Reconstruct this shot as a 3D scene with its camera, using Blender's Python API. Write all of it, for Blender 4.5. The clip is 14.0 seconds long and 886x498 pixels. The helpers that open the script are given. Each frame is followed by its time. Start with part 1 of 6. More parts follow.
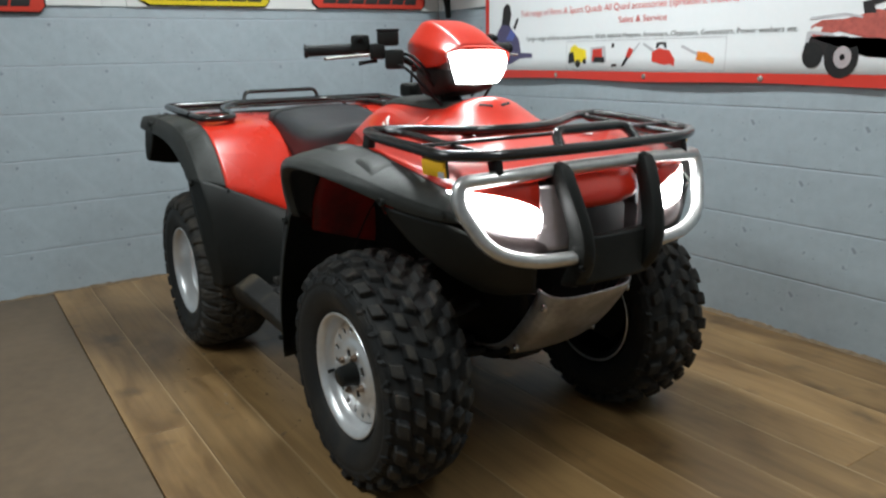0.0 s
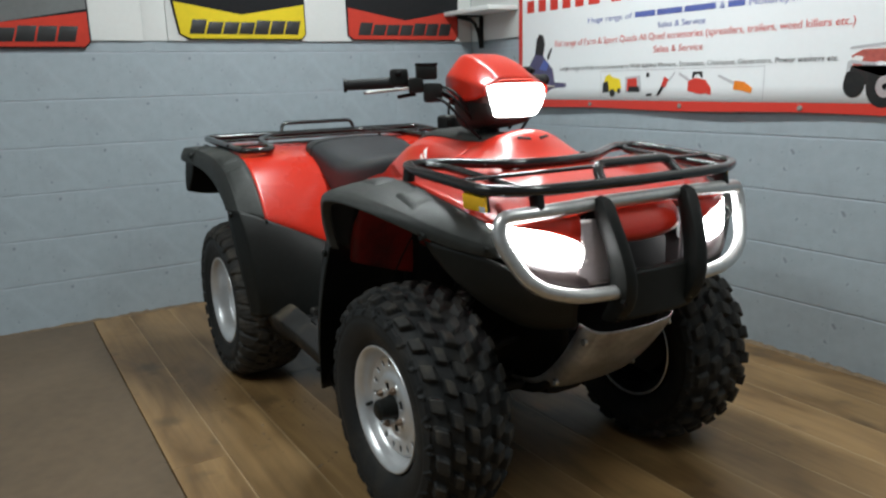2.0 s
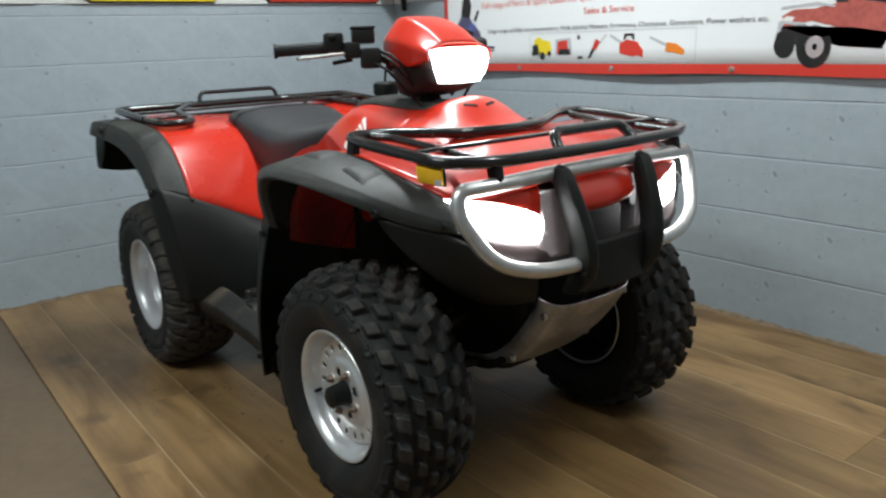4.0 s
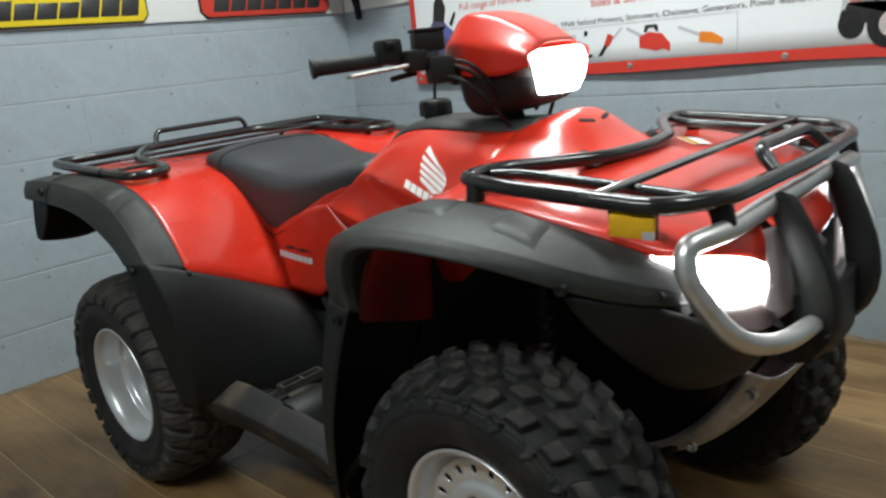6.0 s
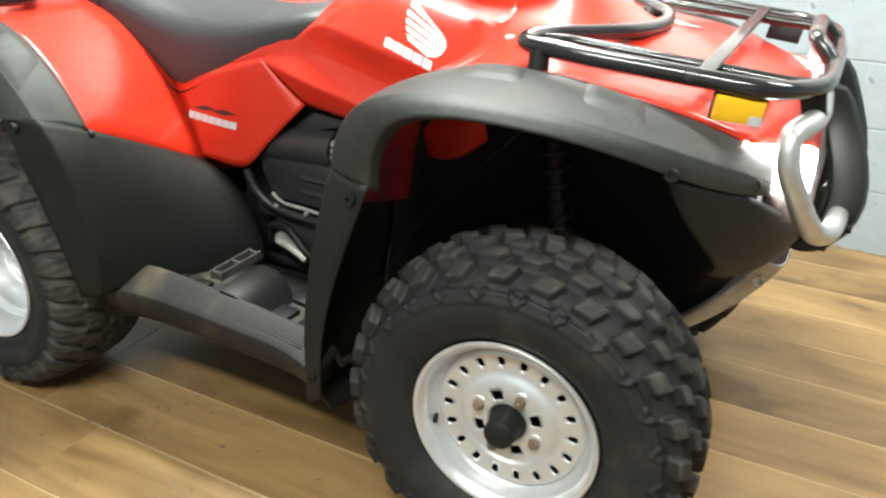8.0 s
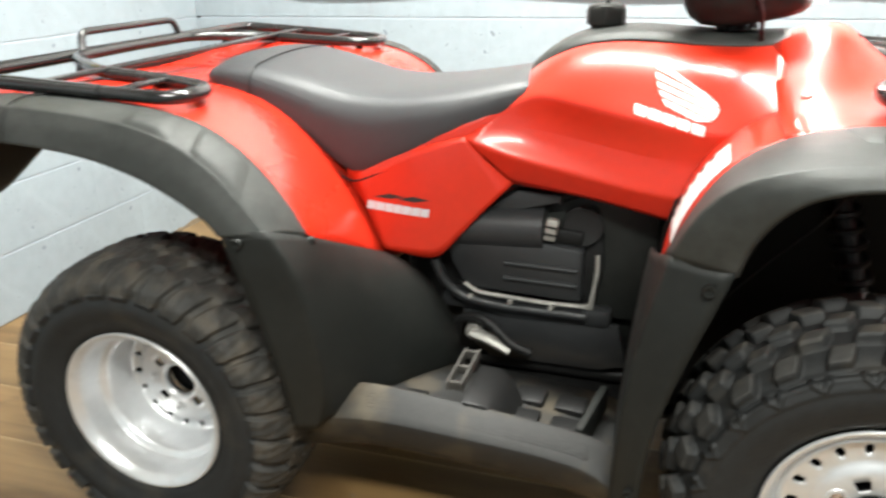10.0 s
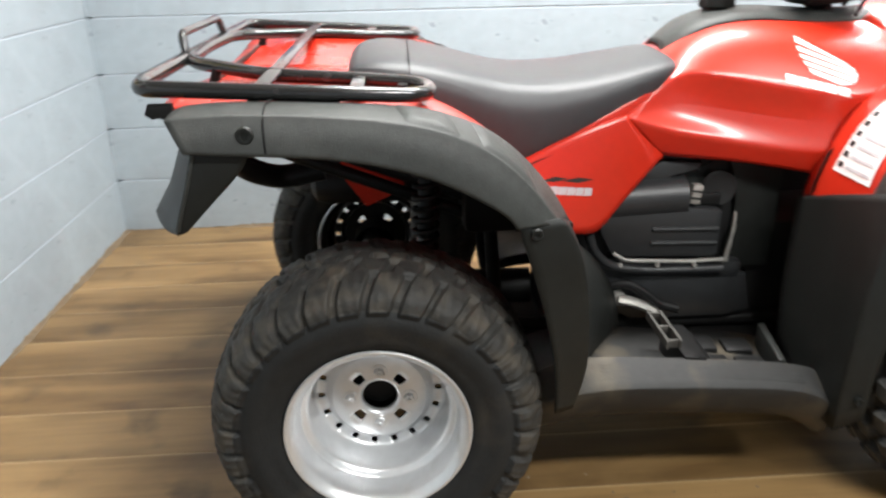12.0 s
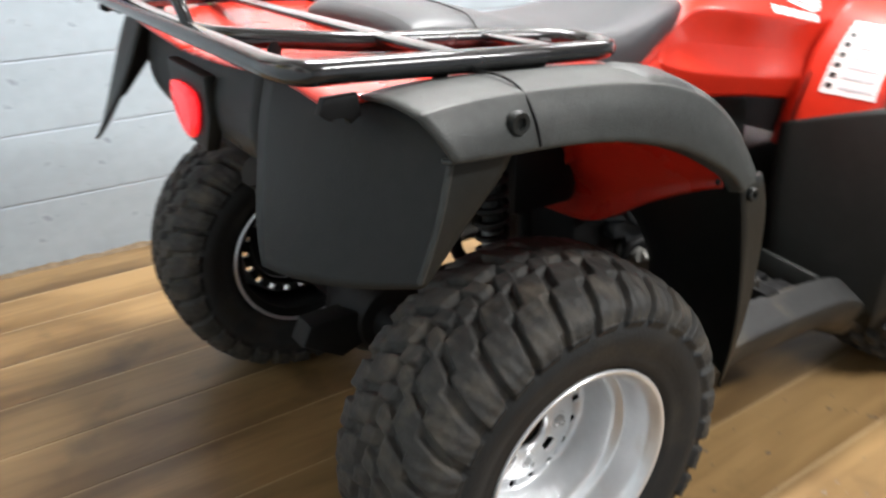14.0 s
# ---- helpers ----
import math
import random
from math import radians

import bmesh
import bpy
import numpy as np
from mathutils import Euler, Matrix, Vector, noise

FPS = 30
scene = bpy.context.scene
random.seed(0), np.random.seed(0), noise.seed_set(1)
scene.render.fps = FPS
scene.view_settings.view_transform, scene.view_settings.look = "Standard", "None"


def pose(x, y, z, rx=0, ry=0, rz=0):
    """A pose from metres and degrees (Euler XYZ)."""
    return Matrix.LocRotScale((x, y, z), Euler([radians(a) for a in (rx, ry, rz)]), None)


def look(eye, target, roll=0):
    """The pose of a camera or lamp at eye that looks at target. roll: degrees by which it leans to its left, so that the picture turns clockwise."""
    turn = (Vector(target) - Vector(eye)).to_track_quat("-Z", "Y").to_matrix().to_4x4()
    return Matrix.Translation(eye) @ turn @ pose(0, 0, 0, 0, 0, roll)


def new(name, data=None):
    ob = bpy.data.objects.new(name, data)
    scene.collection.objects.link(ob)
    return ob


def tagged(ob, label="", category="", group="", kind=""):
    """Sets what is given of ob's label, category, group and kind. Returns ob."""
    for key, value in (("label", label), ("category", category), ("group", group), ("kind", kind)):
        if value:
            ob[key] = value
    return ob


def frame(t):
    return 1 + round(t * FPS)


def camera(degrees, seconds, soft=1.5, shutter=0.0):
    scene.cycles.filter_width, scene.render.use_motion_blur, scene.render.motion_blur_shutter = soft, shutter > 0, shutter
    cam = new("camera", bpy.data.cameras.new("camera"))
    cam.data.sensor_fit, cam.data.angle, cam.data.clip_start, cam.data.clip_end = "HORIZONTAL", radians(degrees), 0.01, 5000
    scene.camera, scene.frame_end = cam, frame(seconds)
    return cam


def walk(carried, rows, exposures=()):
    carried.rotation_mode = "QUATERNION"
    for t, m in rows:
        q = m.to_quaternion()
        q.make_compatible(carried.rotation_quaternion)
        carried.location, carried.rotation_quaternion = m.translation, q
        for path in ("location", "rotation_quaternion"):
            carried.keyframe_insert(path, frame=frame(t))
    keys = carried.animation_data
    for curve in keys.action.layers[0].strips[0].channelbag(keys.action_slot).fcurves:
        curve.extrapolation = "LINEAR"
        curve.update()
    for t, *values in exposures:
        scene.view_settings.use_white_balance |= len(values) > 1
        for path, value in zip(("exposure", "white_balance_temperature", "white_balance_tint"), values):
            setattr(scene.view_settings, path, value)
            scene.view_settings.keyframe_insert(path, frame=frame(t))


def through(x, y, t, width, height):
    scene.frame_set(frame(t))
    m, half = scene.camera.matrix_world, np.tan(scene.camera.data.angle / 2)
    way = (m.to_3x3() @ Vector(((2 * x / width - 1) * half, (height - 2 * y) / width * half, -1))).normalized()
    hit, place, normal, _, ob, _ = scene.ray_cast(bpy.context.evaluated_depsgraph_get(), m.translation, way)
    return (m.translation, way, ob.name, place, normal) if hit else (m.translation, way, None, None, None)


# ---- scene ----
cam = camera(61.2, 14.0, soft=2.3, shutter=0.6)
PATH = [
    (0, (2.259, -1.287, 1.085), (0.641, -0.222, 0.589), -1.3),
    (0.5, (2.26, -1.292, 1.086), (0.613, -0.246, 0.643), -2.2),
    (1, (2.261, -1.3, 1.096), (0.59, -0.286, 0.672), -3.9),
    (1.5, (2.248, -1.3, 1.1), (0.574, -0.28, 0.703), -2.6),
    (2, (2.239, -1.306, 1.105), (0.568, -0.295, 0.676), -1.7),
    (2.5, (2.222, -1.293, 1.093), (0.562, -0.293, 0.597), -1.6),
    (3, (2.225, -1.288, 1.086), (0.607, -0.23, 0.575), -0.7),
    (3.2, (2.218, -1.289, 1.09), (0.592, -0.235, 0.595), -1.4),
    (5.3, (1.672, -1.371, 1.12), (0.38, 0.054, 0.573), -2.8),
    (5.5, (1.579, -1.356, 1.119), (0.256, 0.062, 0.632), -3.9),
    (6, (1.415, -1.333, 1.123), (0.064, 0.05, 0.608), -6.2),
    (6.5, (1.293, -1.37, 1.118), (0.048, 0.071, 0.505), -3.8),
    (7, (1.121, -1.452, 1.119), (0.134, 0.137, 0.411), -3.2),
    (7.2, (1.102, -1.48, 1.114), (0.164, 0.099, 0.321), -2.1),
    (9.5, (0.473, -1.432, 1.089), (-0.156, 0.273, 0.255), 0.4),
    (10, (0.295, -1.556, 1.105), (-0.277, 0.214, 0.37), -1.2),
    (10.5, (0.129, -1.619, 1.09), (-0.437, 0.115, 0.27), -1.5),
    (11, (-0.126, -1.612, 1.097), (-0.591, 0.142, 0.256), -3.2),
    (11.5, (-0.344, -1.621, 1.081), (-0.609, 0.2, 0.298), -0.8),
    (12, (-0.565, -1.696, 1.114), (-0.468, 0.152, 0.354), -1.2),
    (12.5, (-0.765, -1.585, 1.058), (-0.401, 0.219, 0.275), -2.6),
    (13, (-0.968, -1.449, 1.061), (-0.528, 0.341, 0.285), -1.9),
    (13.5, (-1.104, -1.328, 1.051), (-0.465, 0.406, 0.287), 0.1),
    (14, (-1.252, -1.181, 1.062), (-0.262, 0.337, 0.216), -1.1),
]
EXPOSURES = ((0.0, -0.02, 6020, 2), (1.0, -0.05, 6020, 2), (2.0, -0.15, 6020, 2), (3.0, -0.05, 6020, 2), (5.5, 0.04, 6050, 1), (6.0, 0.0, 6080, 1), (6.5, 0.15, 6150, 0), (7.0, 0.70, 6280, -2), (9.5, 1.76, 6560, 4), (10.5, 1.52, 6580, 4), (11.0, 1.53, 6520, 5), (11.5, 1.41, 6450, 6), (12.0, 1.40, 6400, 8), (14.0, 1.53, 6350, 10))
walk(cam, [(t, look(eye, target, roll)) for t, eye, target, roll in PATH], EXPOSURES)

# ---- world and light ----
world = bpy.data.worlds.new("world")
scene.world = world
world.use_nodes = True
world.node_tree.nodes["Background"].inputs["Color"].default_value = (0.8, 0.9, 1.0, 1)
world.node_tree.nodes["Background"].inputs["Strength"].default_value = 0.05


def area_lamp(name, eye, target, sx, sy, watts, colour):
    data = bpy.data.lights.new(name, "AREA")
    data.shape, data.size, data.size_y, data.energy, data.color = "RECTANGLE", sx, sy, watts, colour
    ob = new(name, data)
    ob.matrix_world = look(eye, target)
    return ob


area_lamp("unseen_overhead_light", (-0.05, 0.18, 2.70), (-0.05, 0.18, 0), 1.2, 0.25, 62, (1.0, 0.985, 0.96))
area_lamp("unseen_overhead_light", (2.10, 0.25, 2.70), (2.10, 0.25, 0), 1.2, 0.25, 24, (1.0, 0.985, 0.96))
# fill light added out of view to brighten the quad's right side
area_lamp("unseen_overhead_light", (0.70, -2.25, 2.70), (0.70, -2.25, 0), 1.6, 0.25, 57, (1.0, 0.985, 0.96))

# ---- materials ----
def material(name, colour, rough=0.5, metal=0.0, vary=0.15, scale=6.0, fine=60.0, bump=0.0, bump_scale=200.0, coat=0.0,
             dust=None, dust_amount=0.0, dust_scale=5.0, rough_vary=0.1, each=0.0, stretch=(1, 1, 1), specular=0.5, pits=None):
    """A surface with slow and fine colour change, a relief, and patches of dust or wear."""
    m = bpy.data.materials.new(name)
    m.use_nodes = True
    nt = m.node_tree
    n, l = nt.nodes, nt.links
    b = n["Principled BSDF"]
    b.inputs["Metallic"].default_value = metal
    b.inputs["Coat Weight"].default_value = coat
    b.inputs["Coat Roughness"].default_value = 0.14
    b.inputs["Specular IOR Level"].default_value = specular
    tc = n.new("ShaderNodeTexCoord")
    mp = n.new("ShaderNodeMapping")
    mp.inputs["Scale"].default_value = stretch
    l.new(tc.outputs["Object"], mp.inputs["Vector"])

    def noise_at(s, detail=4.0):
        t = n.new("ShaderNodeTexNoise")
        t.inputs["Scale"].default_value, t.inputs["Detail"].default_value = s, detail
        l.new(mp.outputs["Vector"], t.inputs["Vector"])
        return t.outputs["Fac"]

    def mixed(fac, a, c, kind="MIX"):
        x = n.new("ShaderNodeMix")
        x.data_type, x.blend_type = "RGBA", kind
        for i, v in ((0, fac), (6, a), (7, c)):
            if hasattr(v, "is_linked"):
                l.new(v, x.inputs[i])
            else:
                x.inputs[i].default_value = v
        return x.outputs[2]

    def ramp(fac, lo, hi, a=(0, 0, 0, 1), c=(1, 1, 1, 1)):
        r = n.new("ShaderNodeValToRGB")
        r.color_ramp.elements[0].position, r.color_ramp.elements[1].position = lo, hi
        r.color_ramp.elements[0].color, r.color_ramp.elements[1].color = a, c
        l.new(fac, r.inputs["Fac"])
        return r.outputs["Color"]

    slow, quick = noise_at(scale), noise_at(fine)
    dark, light = tuple(c * (1 - vary) for c in colour) + (1,), tuple(min(1, c * (1 + vary)) for c in colour) + (1,)
    col = ramp(slow, 0.3, 0.7, dark, light)
    col = mixed(0.5, col, ramp(quick, 0.3, 0.7, dark, light))
    if each:
        info = n.new("ShaderNodeObjectInfo")
        col = mixed(1.0, col, ramp(info.outputs["Random"], 0.0, 1.0, (1 - each,) * 3 + (1,), (1 + each,) * 3 + (1,)), "MULTIPLY")
    if dust:
        fac = ramp(noise_at(dust_scale, 8.0), 0.62 - 0.35 * dust_amount, 0.85 - 0.2 * dust_amount)
        soft = n.new("ShaderNodeMath")
        soft.operation = "MULTIPLY"
        soft.inputs[1].default_value = min(1.0, 0.4 + dust_amount * 0.6)
        l.new(fac, soft.inputs[0])
        col = mixed(soft.outputs[0], col, dust + (1,))
    if pits:
        col = mixed(ramp(noise_at(27.0, 2.0), 0.715, 0.75), col, pits + (1,))
        col = mixed(ramp(noise_at(70.0, 3.0), 0.70, 0.74), col, pits + (1,))
        col = mixed(ramp(noise_at(2.6, 8.0), 0.55, 0.80, (0, 0, 0, 1), (0.5, 0.5, 0.5, 1)), col, tuple(0.62 * c for c in colour) + (1,))
    l.new(col, b.inputs["Base Color"])
    r = n.new("ShaderNodeMapRange")
    r.inputs["To Min"].default_value, r.inputs["To Max"].default_value = max(0.03, rough - rough_vary), min(1, rough + rough_vary)
    l.new(slow, r.inputs["Value"])
    l.new(r.outputs["Result"], b.inputs["Roughness"])
    if bump:
        bp = n.new("ShaderNodeBump")
        bp.inputs["Strength"].default_value, bp.inputs["Distance"].default_value = bump, 0.002
        l.new(noise_at(bump_scale, 3.0), bp.inputs["Height"])
        l.new(bp.outputs["Normal"], b.inputs["Normal"])
    return m


def glowing(name, colour, strength):
    m = material(name, colour, 0.1)
    b = m.node_tree.nodes["Principled BSDF"]
    b.inputs["Emission Color"].default_value = colour + (1,)
    b.inputs["Emission Strength"].default_value = strength
    return m


def wood(name, dark, light, gloss):
    """Laminate boards: long grain along x, shifted from board to board."""
    m = bpy.data.materials.new(name)
    m.use_nodes = True
    n, l = m.node_tree.nodes, m.node_tree.links
    b = n["Principled BSDF"]
    tc, info = n.new("ShaderNodeTexCoord"), n.new("ShaderNodeObjectInfo")
    shift = n.new("ShaderNodeVectorMath")
    shift.operation = "MULTIPLY"
    comb = n.new("ShaderNodeCombineXYZ")
    for i in range(3):
        l.new(info.outputs["Random"], comb.inputs[i])
    l.new(comb.outputs[0], shift.inputs[0])
    shift.inputs[1].default_value = (37, 53, 71)
    add = n.new("ShaderNodeVectorMath")
    l.new(tc.outputs["Object"], add.inputs[0])
    l.new(shift.outputs[0], add.inputs[1])
    outs = []
    for sx, sy, scale, det in ((1.1, 3.6, 1.6, 6.0), (2.0, 45.0, 1.0, 4.0), (1.3, 2.6, 1.7, 4.0)):
        mp, t = n.new("ShaderNodeMapping"), n.new("ShaderNodeTexNoise")
        mp.inputs["Scale"].default_value = (sx, sy, 1)
        t.inputs["Scale"].default_value, t.inputs["Detail"].default_value, t.inputs["Distortion"].default_value = scale, det, 0.6
        l.new(add.outputs[0], mp.inputs["Vector"])
        l.new(mp.outputs[0], t.inputs["Vector"])
        outs.append(t.outputs["Fac"])
    r = n.new("ShaderNodeValToRGB")
    e = r.color_ramp.elements
    e[0].position, e[1].position, e[0].color, e[1].color = 0.36, 0.64, dark + (1,), light + (1,)
    mid = e.new(0.5)
    mid.color = tuple((a * 0.45 + c * 0.55) for a, c in zip(dark, light)) + (1,)
    l.new(outs[0], r.inputs["Fac"])
    x = n.new("ShaderNodeMix")
    x.data_type, x.blend_type = "RGBA", "MULTIPLY"
    x.inputs[0].default_value = 0.75
    r2 = n.new("ShaderNodeValToRGB")
    r2.color_ramp.elements[0].position, r2.color_ramp.elements[1].position = 0.3, 0.6
    r2.color_ramp.elements[0].color, r2.color_ramp.elements[1].color = (0.80, 0.77, 0.74, 1), (1.06, 1.05, 1.04, 1)
    l.new(outs[1], r2.inputs["Fac"])
    l.new(r.outputs["Color"], x.inputs[6])
    l.new(r2.outputs["Color"], x.inputs[7])
    y = n.new("ShaderNodeMix")
    y.data_type, y.blend_type = "RGBA", "MULTIPLY"
    y.inputs[0].default_value = 1.0
    r3 = n.new("ShaderNodeValToRGB")
    r3.color_ramp.elements[0].color, r3.color_ramp.elements[1].color = (0.86, 0.86, 0.86, 1), (1.10, 1.09, 1.08, 1)
    l.new(info.outputs["Random"], r3.inputs["Fac"])
    l.new(x.outputs[2], y.inputs[6])
    l.new(r3.outputs["Color"], y.inputs[7])
    # dark knots and stains
    tk, rk, z = n.new("ShaderNodeTexNoise"), n.new("ShaderNodeValToRGB"), n.new("ShaderNodeMix")
    tk.inputs["Scale"].default_value, tk.inputs["Detail"].default_value = 5.5, 6.0
    l.new(add.outputs[0], tk.inputs["Vector"])
    rk.color_ramp.elements[0].position, rk.color_ramp.elements[1].position = 0.60, 0.74
    rk.color_ramp.elements[1].color = (0.6, 0.6, 0.6, 1)
    l.new(tk.outputs["Fac"], rk.inputs["Fac"])
    z.data_type, z.blend_type = "RGBA", "MIX"
    l.new(rk.outputs["Color"], z.inputs[0])
    l.new(y.outputs[2], z.inputs[6])
    z.inputs[7].default_value = (0.045, 0.028, 0.014, 1)
    # pale worn line along one edge of each board
    sep, re, w, mm = n.new("ShaderNodeSeparateXYZ"), n.new("ShaderNodeValToRGB"), n.new("ShaderNodeMix"), n.new("ShaderNodeMath")
    l.new(tc.outputs["Generated"], sep.inputs[0])
    re.color_ramp.elements[0].position, re.color_ramp.elements[1].position = 0.955, 0.985
    l.new(sep.outputs["Y"], re.inputs["Fac"])
    mm.operation = "MULTIPLY"
    l.new(re.outputs["Color"], mm.inputs[0])
    l.new(outs[2], mm.inputs[1])
    w.data_type, w.blend_type = "RGBA", "MIX"
    l.new(mm.outputs[0], w.inputs[0])
    l.new(z.outputs[2], w.inputs[6])
    w.inputs[7].default_value = (0.46, 0.34, 0.19, 1)
    l.new(w.outputs[2], b.inputs["Base Color"])
    mr = n.new("ShaderNodeMapRange")
    mr.inputs["To Min"].default_value, mr.inputs["To Max"].default_value = gloss - 0.12, gloss + 0.15
    l.new(outs[2], mr.inputs["Value"])
    l.new(mr.outputs[0], b.inputs["Roughness"])
    bp = n.new("ShaderNodeBump")
    bp.inputs["Strength"].default_value, bp.inputs["Distance"].default_value = 0.25, 0.001
    l.new(outs[1], bp.inputs["Height"])
    l.new(bp.outputs[0], b.inputs["Normal"])
    return m


RED = material("red_plastic", (0.50, 0.023, 0.009), 0.34, vary=0.07, coat=0.35, specular=0.38, rough_vary=0.08, bump=0.05, bump_scale=25)
def thin_plastic(name, colour, through, share):
    """Moulded plastic panel that lets some of the light on its far side glow through."""
    m = material(name, colour, 0.28, vary=0.07, coat=0.35, rough_vary=0.08, bump=0.05, bump_scale=25)
    n, l = m.node_tree.nodes, m.node_tree.links
    t, x = n.new("ShaderNodeBsdfTranslucent"), n.new("ShaderNodeMixShader")
    t.inputs["Color"].default_value = through + (1,)
    x.inputs[0].default_value = share
    l.new(n["Principled BSDF"].outputs[0], x.inputs[1])
    l.new(t.outputs[0], x.inputs[2])
    l.new(x.outputs[0], n["Material Output"].inputs["Surface"])
    return m


# red darkened and mottled to carry the shade inside the front arch
SHADED_RED = material("shaded_red_plastic", (0.30, 0.012, 0.008), 0.55, vary=0.3, scale=6, bump=0.2, bump_scale=80, dust=(0.035, 0.018, 0.013), dust_amount=0.55, dust_scale=7)
FENDER_RED = thin_plastic("fender_red_plastic", (0.54, 0.024, 0.010), (0.80, 0.03, 0.015), 0.09)
BLACK = material("black_plastic", (0.0095, 0.0105, 0.0095), 0.50, vary=0.3, bump=0.3, bump_scale=500, dust=(0.030, 0.029, 0.027), dust_amount=0.12, specular=0.24)
FLARE = material("weathered_black_plastic", (0.026, 0.028, 0.026), 0.50, specular=0.33, vary=0.35, scale=4, bump=0.35, bump_scale=450, dust=(0.085, 0.085, 0.08), dust_amount=0.28, dust_scale=7)
# black metal parts, and the painted shade inside the wheel rims
DARK = material("black_metal_and_shade", (0.007, 0.007, 0.007), 0.5, specular=0.2, vary=0.3, bump=0.2, bump_scale=120)
ENGINE = material("engine_plastic", (0.019, 0.020, 0.021), 0.38, specular=0.4, vary=0.2, bump=0.2, bump_scale=350)
RUBBER = material("tyre_rubber", (0.013, 0.0138, 0.0140), 0.62, specular=0.3, vary=0.3, bump=0.4, bump_scale=220, dust=(0.055, 0.046, 0.034), dust_amount=0.28, dust_scale=14)
WORN_RUBBER = material("worn_lug_rubber", (0.024, 0.023, 0.021), 0.66, specular=0.35, vary=0.45, scale=20, bump=0.6, bump_scale=120, dust=(0.105, 0.09, 0.068), dust_amount=0.36, dust_scale=26)
REAR_RUBBER = material("muddy_tyre_tread", (0.021, 0.020, 0.0175), 0.72, vary=0.45, scale=25, bump=1.0, bump_scale=90, dust=(0.082, 0.066, 0.046), dust_amount=0.40, dust_scale=24)
DUSTY = material("scuffed_black_plastic", (0.015, 0.015, 0.0145), 0.60, specular=0.3, vary=0.3, bump=0.35, bump_scale=300, dust=(0.125, 0.098, 0.060), dust_amount=0.42, dust_scale=8)
# near-black that stands in for the shade inside slots, holes and recesses
SHADE_BLACK = material("cavity_shade", (0.003, 0.003, 0.003), 0.8)
VINYL = material("seat_vinyl", (0.029, 0.031, 0.034), 0.47, vary=0.12, bump=0.25, bump_scale=700, rough_vary=0.05)
SILVER = material("silver_wheel_paint", (0.66, 0.67, 0.68), 0.33, metal=0.65, vary=0.06, scale=14, rough_vary=0.07, bump=0.08, bump_scale=60, dust=(0.42, 0.40, 0.36), dust_amount=0.12, dust_scale=22)
ALU = material("brushed_aluminium", (0.62, 0.62, 0.61), 0.36, metal=0.85, vary=0.12, scale=20, bump=0.1, bump_scale=300)
CAST = material("cast_alloy", (0.34, 0.33, 0.305), 0.52, metal=0.6, vary=0.25, scale=30, bump=0.3, bump_scale=200)
PLATE = material("worn_skid_plate", (0.42, 0.42, 0.42), 0.4, metal=0.8, vary=0.25, scale=12, bump=0.25, bump_scale=90, dust=(0.12, 0.11, 0.10), dust_amount=0.3, dust_scale=9)
GLOSS = material("black_gloss_tube", (0.012, 0.012, 0.012), 0.2, vary=0.2, coat=0.3, rough_vary=0.07, dust=(0.08, 0.08, 0.08), dust_amount=0.05, dust_scale=30)
CHROME = material("steel_bolt", (0.55, 0.54, 0.52), 0.3, metal=1.0, vary=0.2, scale=60)
WHITE_INK = material("white_decal", (0.78, 0.77, 0.75), 0.35, vary=0.04)
GREY_INK = material("silver_decal", (0.5, 0.5, 0.52), 0.35, vary=0.06)
BLACK_INK = material("black_decal", (0.02, 0.02, 0.02), 0.4)
AMBER = material("amber_reflector", (0.98, 0.52, 0.014), 0.15, coat=0.6, bump=0.5, bump_scale=900)
RED_LENS = glowing("lit_red_tail_lens", (0.80, 0.010, 0.016), 0.35)
TRIM = material("headlight_surround", (0.52, 0.44, 0.44), 0.25, metal=0.4, vary=0.12)
LOWER_TRIM = material("dark_headlight_trim", (0.085, 0.062, 0.060), 0.35, vary=0.2)
HEADLIGHT = glowing("lit_headlight_lens", (1.0, 0.93, 0.91), 26.0)
POD_LIGHT = glowing("lit_pod_lens", (1.0, 0.93, 0.92), 18.0)
WOOD = wood("laminate_boards", (0.130, 0.075, 0.028), (0.278, 0.175, 0.074), 0.38)
SHEET = material("brown_hardboard", (0.112, 0.078, 0.046), 0.5, vary=0.22, scale=2.0, fine=20, bump=0.12, bump_scale=60, dust=(0.165, 0.122, 0.080), dust_amount=0.25, dust_scale=1.7)
SUBFLOOR = material("dark_subfloor", (0.02, 0.014, 0.009), 0.9)
BLOCK = material("blue_grey_masonry_paint", (0.342, 0.392, 0.428), 0.55, vary=0.10, scale=1.9, fine=25, bump=0.3, bump_scale=90, dust=(0.285, 0.308, 0.338), dust_amount=0.16, dust_scale=5, each=0.008, pits=(0.21, 0.24, 0.265))
MORTAR = material("painted_mortar", (0.39, 0.43, 0.474), 0.65, vary=0.06, bump=0.4, bump_scale=120)
WHITE = material("white_board", (0.76, 0.77, 0.75), 0.5, vary=0.03, scale=2, bump=0.05, bump_scale=40)
PLASTER = material("grey_ceiling_paint", (0.42, 0.42, 0.41), 0.8, vary=0.03)
BANNER = material("white_banner_vinyl", (0.80, 0.82, 0.83), 0.35, vary=0.02, scale=3, bump=0.15, bump_scale=5)
BANNER_RED = material("red_banner_print", (0.58, 0.045, 0.03), 0.35, vary=0.05)
MAT_BLACK = material("black_mat_pile", (0.012, 0.012, 0.014), 0.95, vary=0.25, bump=0.6, bump_scale=600)
MAT_GREY = material("grey_mat_pile", (0.19, 0.20, 0.20), 0.95, vary=0.1, bump=0.6, bump_scale=600)
